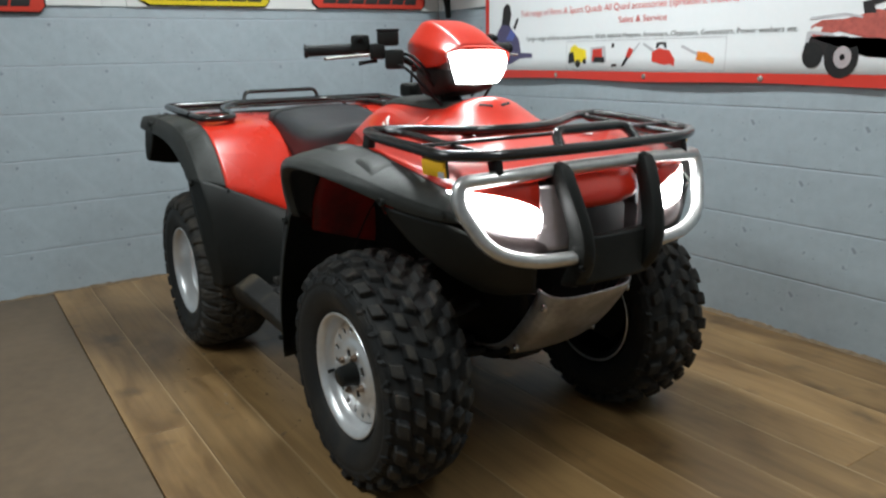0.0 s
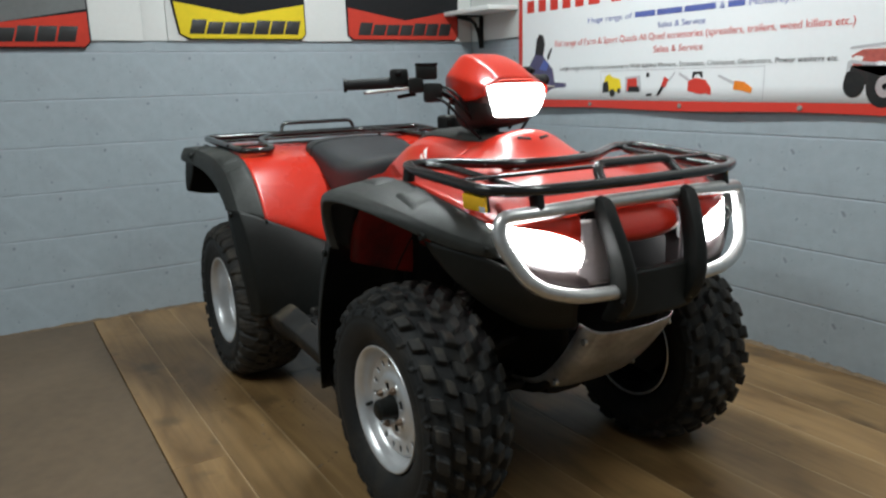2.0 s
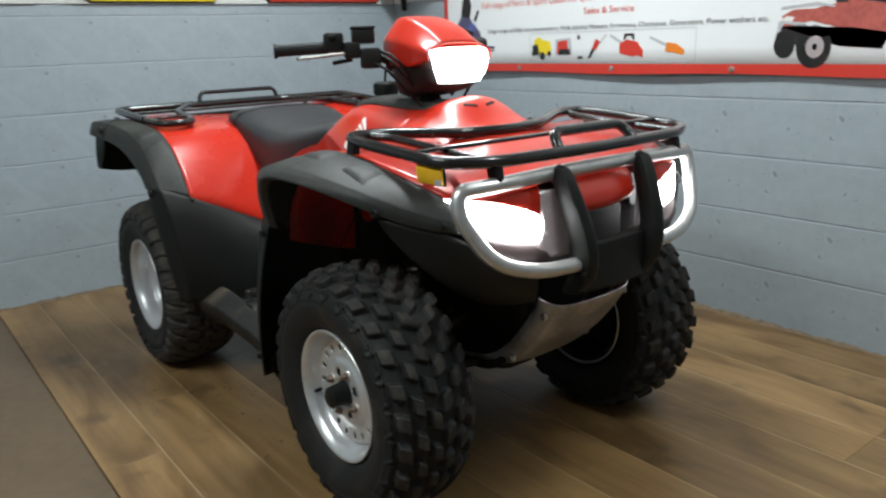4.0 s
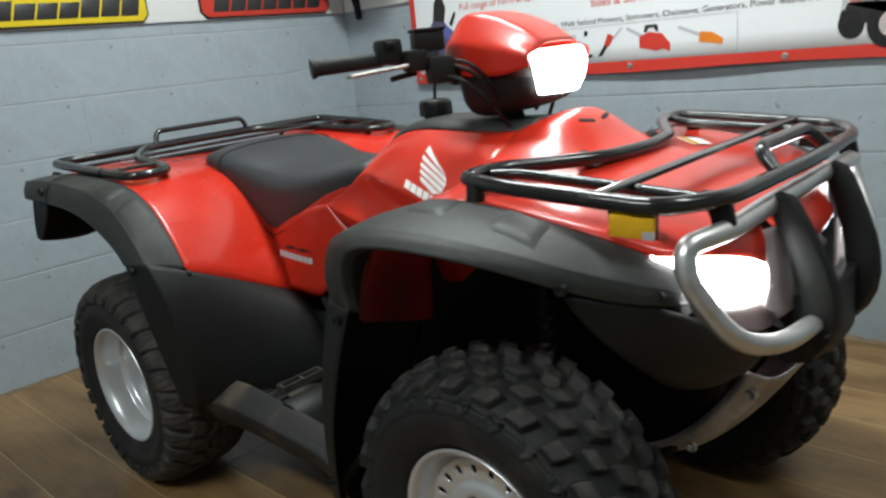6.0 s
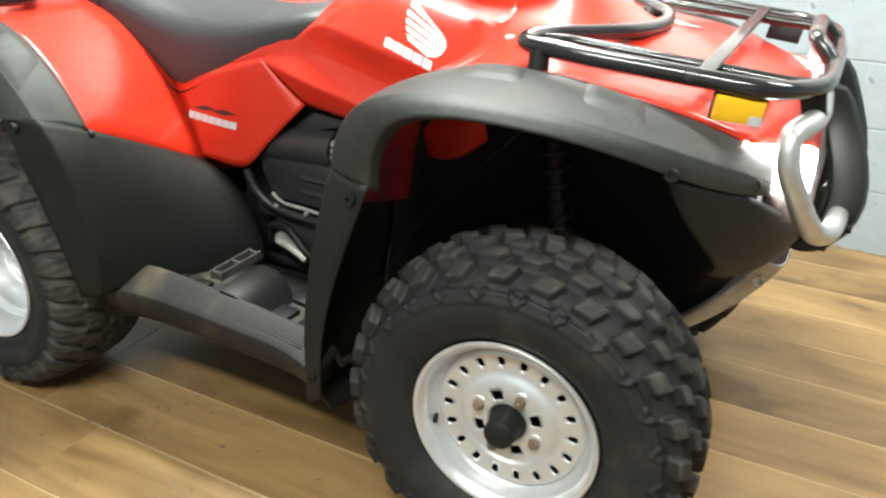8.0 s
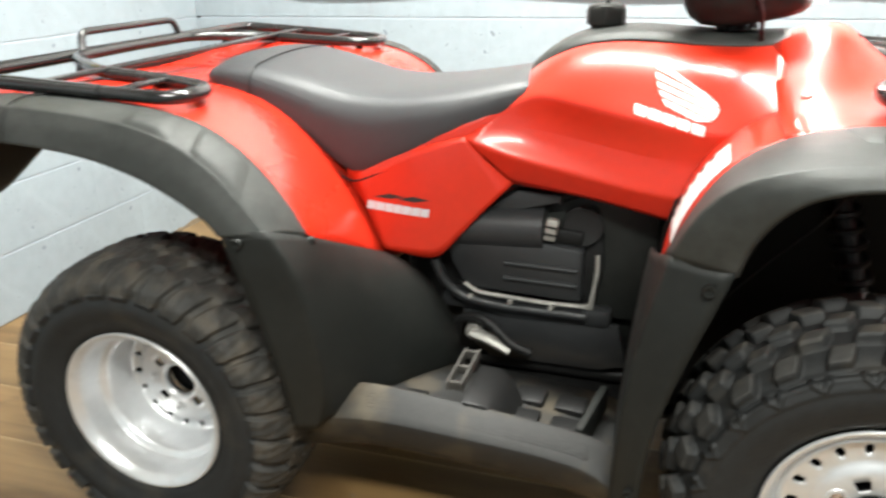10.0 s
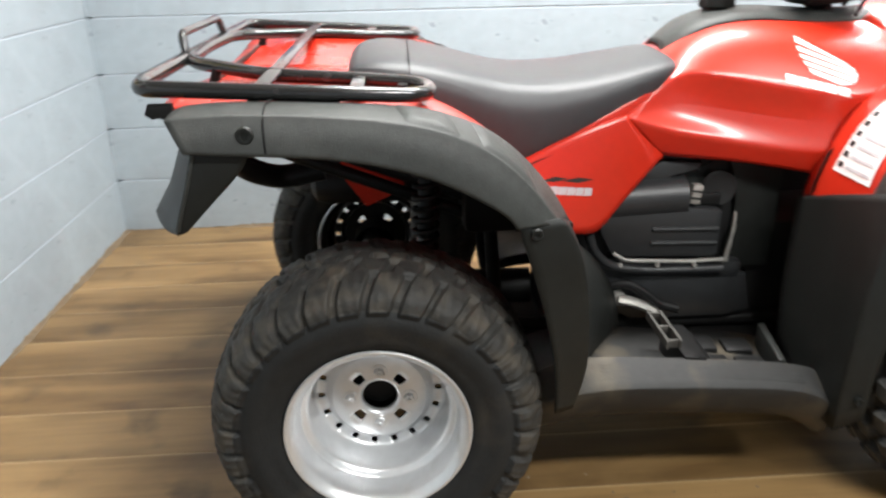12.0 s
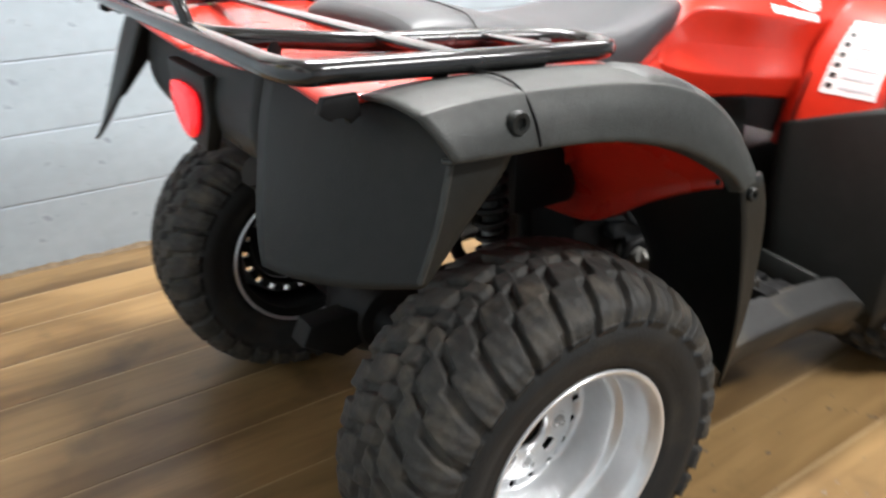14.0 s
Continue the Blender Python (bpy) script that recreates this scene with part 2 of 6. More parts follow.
MAT_RED = material("red_mat_pile", (0.56, 0.045, 0.025), 0.9, vary=0.08, bump=0.5, bump_scale=600)
MAT_YELLOW = material("yellow_mat_pile", (0.80, 0.62, 0.02), 0.9, vary=0.06, bump=0.5, bump_scale=600)
PRINT_RED = material("faded_red_print", (0.42, 0.10, 0.08), 0.4, vary=0.25, scale=30)
PURPLE = material("violet_print", (0.09, 0.08, 0.16), 0.4)
BLUE_INK = material("blue_print", (0.10, 0.13, 0.38), 0.4)
ORANGE = material("orange_print", (0.75, 0.22, 0.02), 0.4)
DIRT = material("dry_dirt", (0.16, 0.115, 0.07), 0.9, vary=0.4, scale=40, bump=0.6, bump_scale=150)
RUST = material("rusty_steel", (0.26, 0.19, 0.14), 0.55, metal=0.6, vary=0.3, bump=0.4, bump_scale=150)
PEG = material("grimy_steel", (0.060, 0.056, 0.050), 0.6, metal=0.4, vary=0.35, scale=40, bump=0.4, bump_scale=150)
STEEL = material("dark_worn_steel", (0.16, 0.16, 0.155), 0.45, metal=0.7, vary=0.4, scale=30, bump=0.3, bump_scale=150)


# ---- building ----
def part(name, bm, mat, parent=None, label="", solid=0.0, sub=0, sharp=40, offset=0.0):
    """Links a bmesh as one mesh under a thing or a part."""
    bmesh.ops.recalc_face_normals(bm, faces=bm.faces[:])
    me = bpy.data.meshes.new(name)
    bm.to_mesh(me)
    bm.free()
    me.materials.append(mat)
    me.shade_smooth()
    me.set_sharp_from_angle(angle=radians(sharp))
    ob = new(name, me)
    if parent:
        ob.parent = parent
    if label:
        ob["label"] = label
    if sub:
        s = ob.modifiers.new("smooth", "SUBSURF")
        s.levels = s.render_levels = sub
        s.boundary_smooth = "PRESERVE_CORNERS"
    if solid:
        s = ob.modifiers.new("thick", "SOLIDIFY")
        s.thickness, s.offset = solid, offset
    return ob


def thing(name, label, category, group="", at=(0, 0, 0)):
    ob = new(name)
    ob.location = at
    ob.empty_display_size = 0.1
    return tagged(ob, label, category, group)


def add_box(bm, c, size, turn=(0, 0, 0), bevel=0.0, seg=2):
    """A box with rounded edges, its centre at c."""
    r = bmesh.ops.create_cube(bm, size=1.0)
    vs = r["verts"]
    bmesh.ops.scale(bm, vec=size, verts=vs)
    if bevel:
        es = list({e for v in vs for e in v.link_edges})
        out = bmesh.ops.bevel(bm, geom=es, offset=bevel, segments=seg, profile=0.5, affect="EDGES")
        vs = list({v for f in out["faces"] for v in f.verts} | {v for v in vs if v.is_valid})
    bmesh.ops.transform(bm, matrix=pose(*c, *turn), verts=vs)
    return vs


def box(c, size, turn=(0, 0, 0), bevel=0.0):
    bm = bmesh.new()
    add_box(bm, c, size, turn, bevel)
    return bm


def rounded(pts, closed=False, radius=0.05, n=5):
    """A path with its corners rounded off."""
    pts = [Vector(p) for p in pts]
    out = []
    k = len(pts)
    for i, p in enumerate(pts):
        if not closed and i in (0, k - 1):
            out.append(p)
            continue
        a, c = pts[i - 1] - p, pts[(i + 1) % k] - p
        d = min(radius, a.length * 0.48, c.length * 0.48)
        s, e = p + a.normalized() * d, p + c.normalized() * d
        for j in range(n + 1):
            t = j / n
            out.append(s * (1 - t) ** 2 + p * 2 * t * (1 - t) + e * t * t)
    return out


def add_tube(bm, pts, r, closed=False, sides=10, flat=1.0):
    """A round bar swept along a path; flat squashes it."""
    pts = [Vector(p) for p in pts]
    k = len(pts)
    rings = []
    up = None
    for i, p in enumerate(pts):
        if closed:
            d = pts[(i + 1) % k] - pts[i - 1]
        else:
            d = pts[min(i + 1, k - 1)] - pts[max(i - 1, 0)]
        d.normalize()
        if up is None:
            up = Vector((0, 0, 1)) if abs(d.z) < 0.9 else Vector((1, 0, 0))
        side = d.cross(up).normalized()
        up = side.cross(d).normalized()
        rr = r[i] if isinstance(r, (list, tuple)) else r
        rings.append([bm.verts.new(p + side * math.cos(a) * rr + up * math.sin(a) * rr * flat)
                      for a in (2 * math.pi * j / sides for j in range(sides))])
    for i in range(k if closed else k - 1):
        a, b = rings[i], rings[(i + 1) % k]
        for j in range(sides):
            bm.faces.new((a[j], a[(j + 1) % sides], b[(j + 1) % sides], b[j]))
    if not closed:
        bm.faces.new(rings[0])
        bm.faces.new(rings[-1])


def tube(pts, r, closed=False, radius=0.05, sides=10, flat=1.0):
    bm = bmesh.new()
    add_tube(bm, rounded(pts, closed, radius) if radius else pts, r, closed, sides, flat)
    return bm


def sheet(rows, close_rows=False, caps=False):
    """A surface through rows of points."""
    bm = bmesh.new()
    vs = [[bm.verts.new(p) for p in row] for row in rows]
    for a, b in zip(vs, vs[1:]):
        k = len(a)
        for j in range(k if close_rows else k - 1):
            bm.faces.new((a[j], a[(j + 1) % k], b[(j + 1) % k], b[j]))
    if caps:
        bm.faces.new(vs[0])
        bm.faces.new(vs[-1])
    return bm


def lathe(profile, n=48, centre=(0, 0, 0), axis="y", skip=None):
    """Turns a profile of (radius, along) about an axis. skip(i, j) leaves out cells."""
    bm = bmesh.new()
    c = Vector(centre)

    def at(r, h, a):
        u, v = r * math.cos(a), r * math.sin(a)
        return c + Vector({"y": (u, h, v), "z": (u, v, h), "x": (h, u, v)}[axis])
    rings = []
    for r, h in profile:
        if r < 1e-6:
            rings.append([bm.verts.new(at(0, h, 0))])
        else:
            rings.append([bm.verts.new(at(r, h, 2 * math.pi * j / n)) for j in range(n)])
    for i, (a, b) in enumerate(zip(rings, rings[1:])):
        for j in range(n):
            if skip and skip(i, j):
                continue
            k = (j + 1) % n
            if len(a) == 1:
                bm.faces.new((a[0], b[j], b[k]))
            elif len(b) == 1:
                bm.faces.new((a[j], a[k], b[0]))
            else:
                bm.faces.new((a[j], a[k], b[k], b[j]))
    return bm


def plate(outline, thick, axis="y", at=0.0, bevel=0.0):
    """A flat piece with an outline of (u, v), thick along an axis."""
    bm = bmesh.new()

    def p(u, v, h):
        return {"y": (u, h, v), "x": (h, u, v), "z": (u, v, h)}[axis]
    a = [bm.verts.new(p(u, v, at - thick / 2)) for u, v in outline]
    b = [bm.verts.new(p(u, v, at + thick / 2)) for u, v in outline]
    k = len(a)
    fs = [bm.faces.new(a), bm.faces.new(b)]
    for i in range(k):
        bm.faces.new((a[i], a[(i + 1) % k], b[(i + 1) % k], b[i]))
    if bevel:
        bmesh.ops.bevel(bm, geom=[e for f in fs for e in f.edges], offset=bevel, segments=2, profile=0.5, affect="EDGES")
    return bm


def bolt(parent, c, r=0.008, axis="y", side=-1, mat=None, name="screw", depth=0.006):
    """A round screw head with a recessed socket, standing out along an axis."""
    d = side * depth
    prof = [(0, 0.25 * d), (r * 0.45, 0.25 * d), (r * 0.5, 0.9 * d), (r * 0.85, d), (r, 0.6 * d), (r, -0.5 * d)]
    return part(name, lathe(prof, 12, c, axis), mat or BLACK, parent)


# ---- room ----
WX, WY = -1.750, 1.362          # inner faces of the block walls
X1, Y0, TOP = 4.6, -4.2, 2.75   # far sides and ceiling
COURSE, FIRST, SPLIT = 0.215, 0.022, 1.355

floor = tagged(part("floor", box(((WX + X1) / 2, (WY + Y0) / 2, -0.06), (X1 - WX + 0.4, WY - Y0 + 0.4, 0.096)), SUBFLOOR),
               "timber laid floor of boards and hardboard sheet", "floor", kind="structure")
wall_west = tagged(part("wall_west", box((WX - 0.06, (WY + Y0) / 2, TOP / 2), (0.1155, WY - Y0 + 0.3, TOP)), MORTAR),
                   "blue-grey painted concrete block wall", "wall", kind="structure")
wall_north = tagged(part("wall_north", box(((WX + X1) / 2 + 0.07, WY + 0.06, TOP / 2), (X1 - WX + 0.1, 0.1155, TOP)), MORTAR),
                    "blue-grey painted concrete block wall", "wall", kind="structure")
wall_east = tagged(part("wall_east", box((X1 + 0.06, (WY + Y0) / 2, TOP / 2), (0.12, WY - Y0, TOP)), MORTAR),
                   "plain blue-grey painted wall", "wall", kind="structure")
wall_south = tagged(part("wall_south", box(((WX + X1) / 2, Y0 - 0.06, TOP / 2), (X1 - WX, 0.12, TOP)), MORTAR),
                    "plain blue-grey painted wall", "wall", kind="structure")
ceiling = tagged(part("ceiling", box(((WX + X1) / 2, (WY + Y0) / 2, TOP + 0.05), (X1 - WX + 0.3, WY - Y0 + 0.3, 0.1)), PLASTER),
                 "plain pale grey painted ceiling", "ceiling", kind="structure")


def wall_board(name, c, size):
    return tagged(part(name, box(c, size, bevel=0.002), WHITE), "white wall board above the painted blocks", "wall board", "white wall boards", "structure")


for i, (a, b) in enumerate(((Y0, -1.9), (-1.893, -0.565), (-0.45, WY - 0.014))):
    wall_board("wall_board", (WX + 0.007, (a + b) / 2, (SPLIT + TOP) / 2), (0.014, b - a, TOP - SPLIT))
wall_board("wall_board", (WX + 0.004, -0.507, (SPLIT + TOP) / 2), (0.006, 0.112, TOP - SPLIT))
wall_board("wall_board", ((WX + X1) / 2 + 0.007, WY - 0.007, (SPLIT + TOP) / 2), (X1 - WX - 0.02, 0.014, TOP - SPLIT))


# ---- the quad bike ----
quad = thing("quad_bike", "red four-wheeled farm quad bike with lit headlights and black racks", "quad bike")
BODY = quad


def both(build):
    """Builds a pair, at the right (-1) and at the left (1)."""
    return [build(-1), build(1)]


# wheels
def tyre_profile(half, big, u, rear):
    """Radius and offset of the carcass at u, from -1 to 1 across the tread."""
    a = abs(u)
    drop = 0.030 * a ** 3.2 if rear else 0.036 * a ** 2.6
    return big - (0.0135 if rear else 0.0195) - drop, half * (1 - max(0.0, 1 - a) ** 1.15) * (1 if u > 0 else -1)


def steep(x, soft):
    """0 below zero, 1 above, with a soft edge."""
    t = np.clip(x / soft + 0.5, 0, 1)
    return t * t * (3 - 2 * t)


def tread_height(theta, u, big, rear, rng):
    """How far the rubber stands over the carcass: rows of slanted lugs, moulded in one piece with it."""
    n = 31 if rear else 25
    step = 2 * math.pi / n
    high = np.zeros_like(theta)
    soft = 0.0055 if rear else 0.005

    def lugs(side, u0, u1, c0, c1, width, tall, taper=0.0):
        jit, wid, top = rng.uniform(-0.05, 0.05, n), rng.uniform(0.94, 1.06, n), rng.uniform(0.93, 1.04, n)
        a = side * u
        f = np.clip((a - u0) / (u1 - u0), 0, 1)
        phase = theta / step - (c0 + (c1 - c0) * f) - (0.5 if side < 0 else 0.0)
        k = np.round(phase).astype(int) % n
        off = np.abs(phase - np.round(phase) - jit[k]) * step * big
        w = width * wid[k] * (1 - taper * np.abs(2 * f - 1) ** 3)
        m = steep(w / 2 - off, soft) * steep((a - u0) * 0.12, soft) * steep((u1 - a) * 0.12, soft + 0.001)
        np.maximum(high, m * tall * top[k], out=high)

    for side in (1, -1):
        if rear:
            lugs(side, 0.50, 1.14, 0.44, 0.02, 0.048, 0.0105, 0.08)
            lugs(side, 0.17, 0.56, 0.98, 0.66, 0.047, 0.0105, 0.12)
            lugs(side, -0.06, 0.20, 0.62, 0.44, 0.030, 0.0105, 0.2)
        else:
            lugs(side, 0.62, 0.87, 0.08, -0.10, 0.041, 0.0185, 0.10)
            lugs(side, 0.33, 0.54, 0.68, 0.48, 0.040, 0.0185, 0.10)
            lugs(side, 0.03, 0.25, 1.22, 1.02, 0.040, 0.0185, 0.10)
    return high


def tyre_mesh(half, big, flange, rear):
    """A tyre as one moulded skin: beads, sidewalls and a tread of real lugs."""
    rng = np.random.RandomState(3 if rear else 5)
    bead = [(0.158, flange - 0.012), (0.1685, flange - 0.005), (0.175, flange + 0.006), (0.188, half - 0.002), (0.202, half + 0.004)]
    wall = []
    for i in range(1, 21):
        t = i / 20
        r = 0.202 + (big - 0.052 - 0.202) * t
        wall.append((r, half + 0.004 + 0.007 * math.sin(math.pi * min(1.0, t * 1.1)) - 0.003 * t))
    us = np.linspace(1.0, -1.0, 78)
    tread = [tyre_profile(half, big, u, rear) for u in us]
    prof = np.array(bead + wall + tread + [(r, -y) for r, y in reversed(bead + wall)])
    lead = len(bead) + len(wall)
    # the tread's own coordinate goes on a little way down the sidewalls
    uu = np.concatenate([np.full(len(bead), 1.6), np.linspace(1.45, 1.03, len(wall)), us, -np.linspace(1.03, 1.45, len(wall)), np.full(len(bead), -1.6)])
    d = np.gradient(prof, axis=0)
    normal = np.stack([-d[:, 1], d[:, 0]], -1)
    normal /= np.linalg.norm(normal, axis=1)[:, None] + 1e-9
    n = 840
    th = np.linspace(0, 2 * math.pi, n, endpoint=False)
    T, U = np.meshgrid(th, uu, indexing="ij")
    R, Y = np.broadcast_to(prof[:, 0], T.shape), np.broadcast_to(prof[:, 1], T.shape)
    H = tread_height(T, U, big, rear, rng)
    if rear:
        # worn and ragged
        H = H * (0.95 + 0.12 * np.sin(T * 37 + U * 9) * np.sin(T * 61 - U * 14))
    else:
        # raised triangles on the sidewall, one under each shoulder lug
        step = 2 * math.pi / 25
        for side in (1, -1):
            p = T / step - (0.5 if side < 0 else 0.0) - 0.5
            X = (p - np.round(p)) * step * 0.25
            Z = R - 0.250
            edge = np.minimum(np.abs(Z - 0.024), np.abs(0.024 - Z - 0.024 + np.abs(X) * 1.25) / 1.6)
            inside = (Z > -0.004) & (Z < 0.028) & (np.abs(X) < 0.0225) & (U * side > 0.97)
            H = np.maximum(H, np.where(inside, steep(0.0034 - edge, 0.003) * 0.0045, 0))
            # a thicker band of rubber between the lugs and the sidewall
            H = H + steep(R - 0.243, 0.003) * steep(U * side - 0.90, 0.08) * 0.0035
    r, y = R + H * normal[:, 0], Y + H * normal[:, 1]
    co = np.stack([r * np.cos(T), y, r * np.sin(T)], -1)
    # the patch on the floor is pressed flat, and the walls bulge over it
    ground = 0.3040 if rear else 0.2975
    low = np.clip((-co[..., 2] - 0.19) / 0.12, 0, 1)
    co[..., 1] *= 1 + 0.05 * low
    z = co[..., 2]
    co[..., 2] = np.where(z < -ground, -ground + (z + ground) * 0.08, z)
    m = len(prof)
    idx = np.arange(n * m).reshape(n, m)
    nxt = np.roll(idx, -1, axis=0)
    quads = np.stack([idx[:, :-1], idx[:, 1:], nxt[:, 1:], nxt[:, :-1]], -1).reshape(-1, 4)
    me = bpy.data.meshes.new("tyre")
    me.from_pydata(co.reshape(-1, 3).tolist(), [], quads.tolist())
    me.materials.append(RUBBER)
    if rear:
        me.materials.append(REAR_RUBBER)
        worn = (H[:, :-1] > -1) & (np.abs(U[:, :-1]) < 1.10)
        me.polygons.foreach_set("material_index", worn.reshape(-1).astype(np.int32))
    else:
        me.materials.append(WORN_RUBBER)
        me.polygons.foreach_set("material_index", (H[:, :-1] > 0.0135).reshape(-1).astype(np.int32))
    me.shade_smooth()
    return me


tyres = {}


def wheel(x, side, rear):
    """A tyre on a pressed steel rim; the rear ones are wide and deeply dished."""
    half, mid, big = (0.116, 0.472, 0.308) if rear else (0.108, 0.430, 0.316)
    hub = Vector((x, side * mid, 0.3055 if rear else 0.299))
    if rear and side > 0:
        # the axle is not quite square to the frame
        hub += Vector((-0.027, -0.020, 0.0))
    flange = half - (0.008 if rear else 0.016)
    # rim, with the outer side towards +y before it is turned
    disc = flange - 0.130 if rear else flange - 0.030
    cells = 108
    prof = [(0.1700, flange - 0.003), (0.1745, flange + 0.001), (0.1735, flange + 0.004), (0.1690, flange + 0.003), (0.1600, flange - 0.008), (0.1570, flange - 0.012), (0.1545, flange - 0.026)]
    prof += [(0.1540, flange - 0.030), (0.1535, flange - 0.034), (0.1530, flange - 0.056), (0.1525, flange - 0.059), (0.1395, flange - 0.066), (0.1380, flange - 0.070), (0.1370, disc + 0.024), (0.1345, disc + 0.008)] if rear else [(0.1500, flange - 0.034), (0.1420, flange - 0.042), (0.1405, disc - 0.010), (0.1380, disc - 0.003)]
    if rear:
        prof += [(0.132, disc - 0.002), (0.1260, disc - 0.008), (0.1105, disc - 0.008), (0.1040, disc - 0.006), (0.0970, disc + 0.012), (0.066, disc + 0.014),
                 (0.047, disc + 0.014), (0.042, disc + 0.014), (0.038, disc + 0.012), (0.035, disc + 0.004)]
    else:
        prof += [(0.1330, disc - 0.001), (0.1295, disc - 0.003), (0.1105, disc - 0.004), (0.0930, disc - 0.005), (0.0860, disc + 0.004), (0.066, disc + 0.006),
                 (0.047, disc + 0.006), (0.042, disc + 0.006), (0.038, disc + 0.005), (0.035, disc - 0.002)]
    face = disc + (0.016 if rear else 0.008)
    small = 0.960 if rear else 0.945
    prof = [(r * small, y) for r, y in prof]
    base = len(prof) - 11
    hole_ring, slot_ring = base + 2, base + 6

    def skip(i, j):
        if i == hole_ring:
            return j % 6 in (0, 1)
        if i == slot_ring:
            return (j + 3) % 27 < 7
        return False
    bm = lathe(prof, cells, skip=skip)
    rim = part("wheel", bm, SILVER, BODY, "silver painted steel rim with round holes", solid=0.004, sub=1, sharp=60)
    # inner barrel and rim back, near-black to paint the shade inside the wheel
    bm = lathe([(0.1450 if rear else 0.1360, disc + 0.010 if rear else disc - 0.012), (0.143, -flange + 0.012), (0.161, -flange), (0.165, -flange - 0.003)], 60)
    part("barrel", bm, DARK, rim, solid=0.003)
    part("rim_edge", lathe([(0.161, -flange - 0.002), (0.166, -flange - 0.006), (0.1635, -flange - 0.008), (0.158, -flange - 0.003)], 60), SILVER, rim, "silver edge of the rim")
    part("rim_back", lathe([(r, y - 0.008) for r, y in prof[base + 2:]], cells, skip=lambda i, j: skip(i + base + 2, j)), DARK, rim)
    # tyre
    if rear not in tyres:
        tyres[rear] = tyre_mesh(half, big, flange, rear)
    tyre = new("tyre", tyres[rear])
    tyre.parent = rim
    tyre["label"] = "chunky off-road tyre with dried mud in the tread" if rear else "chunky off-road tyre with square lugs"
    # hub and nuts
    if rear:
        part("hub", lathe([(0, disc - 0.02), (0.033, disc - 0.02), (0.040, disc - 0.03), (0.060, disc - 0.035), (0.060, disc - 0.12)], 24), DARK, rim, "black hub deep in the rim")
    else:
        part("hub_cap", lathe([(0, disc + 0.052), (0.018, disc + 0.052), (0.026, disc + 0.046), (0.029, disc + 0.020), (0.033, disc + 0.004)], 20), BLACK, rim, "black plastic hub cap")
        # drum widened into a dark backing, so the rim holes look shaded
        part("drum", lathe([(0.02, disc - 0.030), (0.128, disc - 0.030), (0.132, disc - 0.036), (0.100, disc - 0.10), (0.02, disc - 0.10)], 32), DARK, rim)
    for j in range(4):
        a = math.pi / 2 * j + math.pi / 4 + math.radians(1.7)
        c = (0.056 * math.cos(a), face, 0.056 * math.sin(a))
        bmn = lathe([(0, 0.016), (0.004, 0.016), (0.005, 0.010), (0.0085, 0.010), (0.0105, 0.006), (0.0105, -0.002), (0.016, -0.004)], 6, c)
        part("nut_boss", lathe([(0.010, 0.0045), (0.015, 0.004), (0.0195, -0.001), (0.0205, -0.006)], 14, (c[0], c[1] - 0.003, c[2])), SILVER, rim)
        part("lug_nut", bmn, SILVER if rear else RUST, rim)
    # valve
    va = math.radians(100 if rear else 8)
    vx, vz = 0.140 * math.cos(va), 0.140 * math.sin(va)
    bmv = tube([(vx * 1.03, disc + 0.022 if rear else flange - 0.034, vz * 1.03), (vx * 0.96, disc + 0.048 if rear else flange - 0.012, vz * 0.96)], 0.0048, radius=0)
    part("valve", bmv, BLACK, rim)
    spin = Matrix.Rotation(math.pi / 4 if rear else 0.42, 4, "Y")
    rim.matrix_local = Matrix.Translation(hub) @ Matrix.Rotation(math.pi if side < 0 else 0.0, 4, "Z") @ spin
    tyre.matrix_local = spin.inverted()
    return rim


from mathutils.bvhtree import BVHTree

for wx, is_rear in ((0.629, False), (-0.628, True)):
    for wside in (-1, 1):
        wheel(wx, wside, is_rear)


def folded(rows, k):
    """Tightens a sheet along column k, so that the fold there stays crisp."""
    out = []
    for r in rows:
        p = [Vector(q) for q in r]
        out.append([tuple(q) for q in p[:k] + [p[k].lerp(p[k - 1], 0.12), p[k], p[k].lerp(p[k + 1], 0.12)] + p[k + 1:]])
    return out


def S(s, pts):
    """Points of the right side (y as half-width), laid out on side s."""
    return [(x, s * y, z) for x, y, z in pts]


def surface_of(ob):
    dg = bpy.context.evaluated_depsgraph_get()
    return BVHTree.FromObject(ob.evaluated_get(dg), dg)


def on_top(tree, x, y, lift=0.0):
    """A pose on a panel's upper side, with z along its normal."""
    hit, normal, _, _ = tree.ray_cast(Vector((x, y, 2.0)), Vector((0, 0, -1)))
    if normal.z < 0:
        normal = -normal
    return Matrix.Translation(hit + normal * lift) @ normal.to_track_quat("Z", "Y").to_matrix().to_4x4()


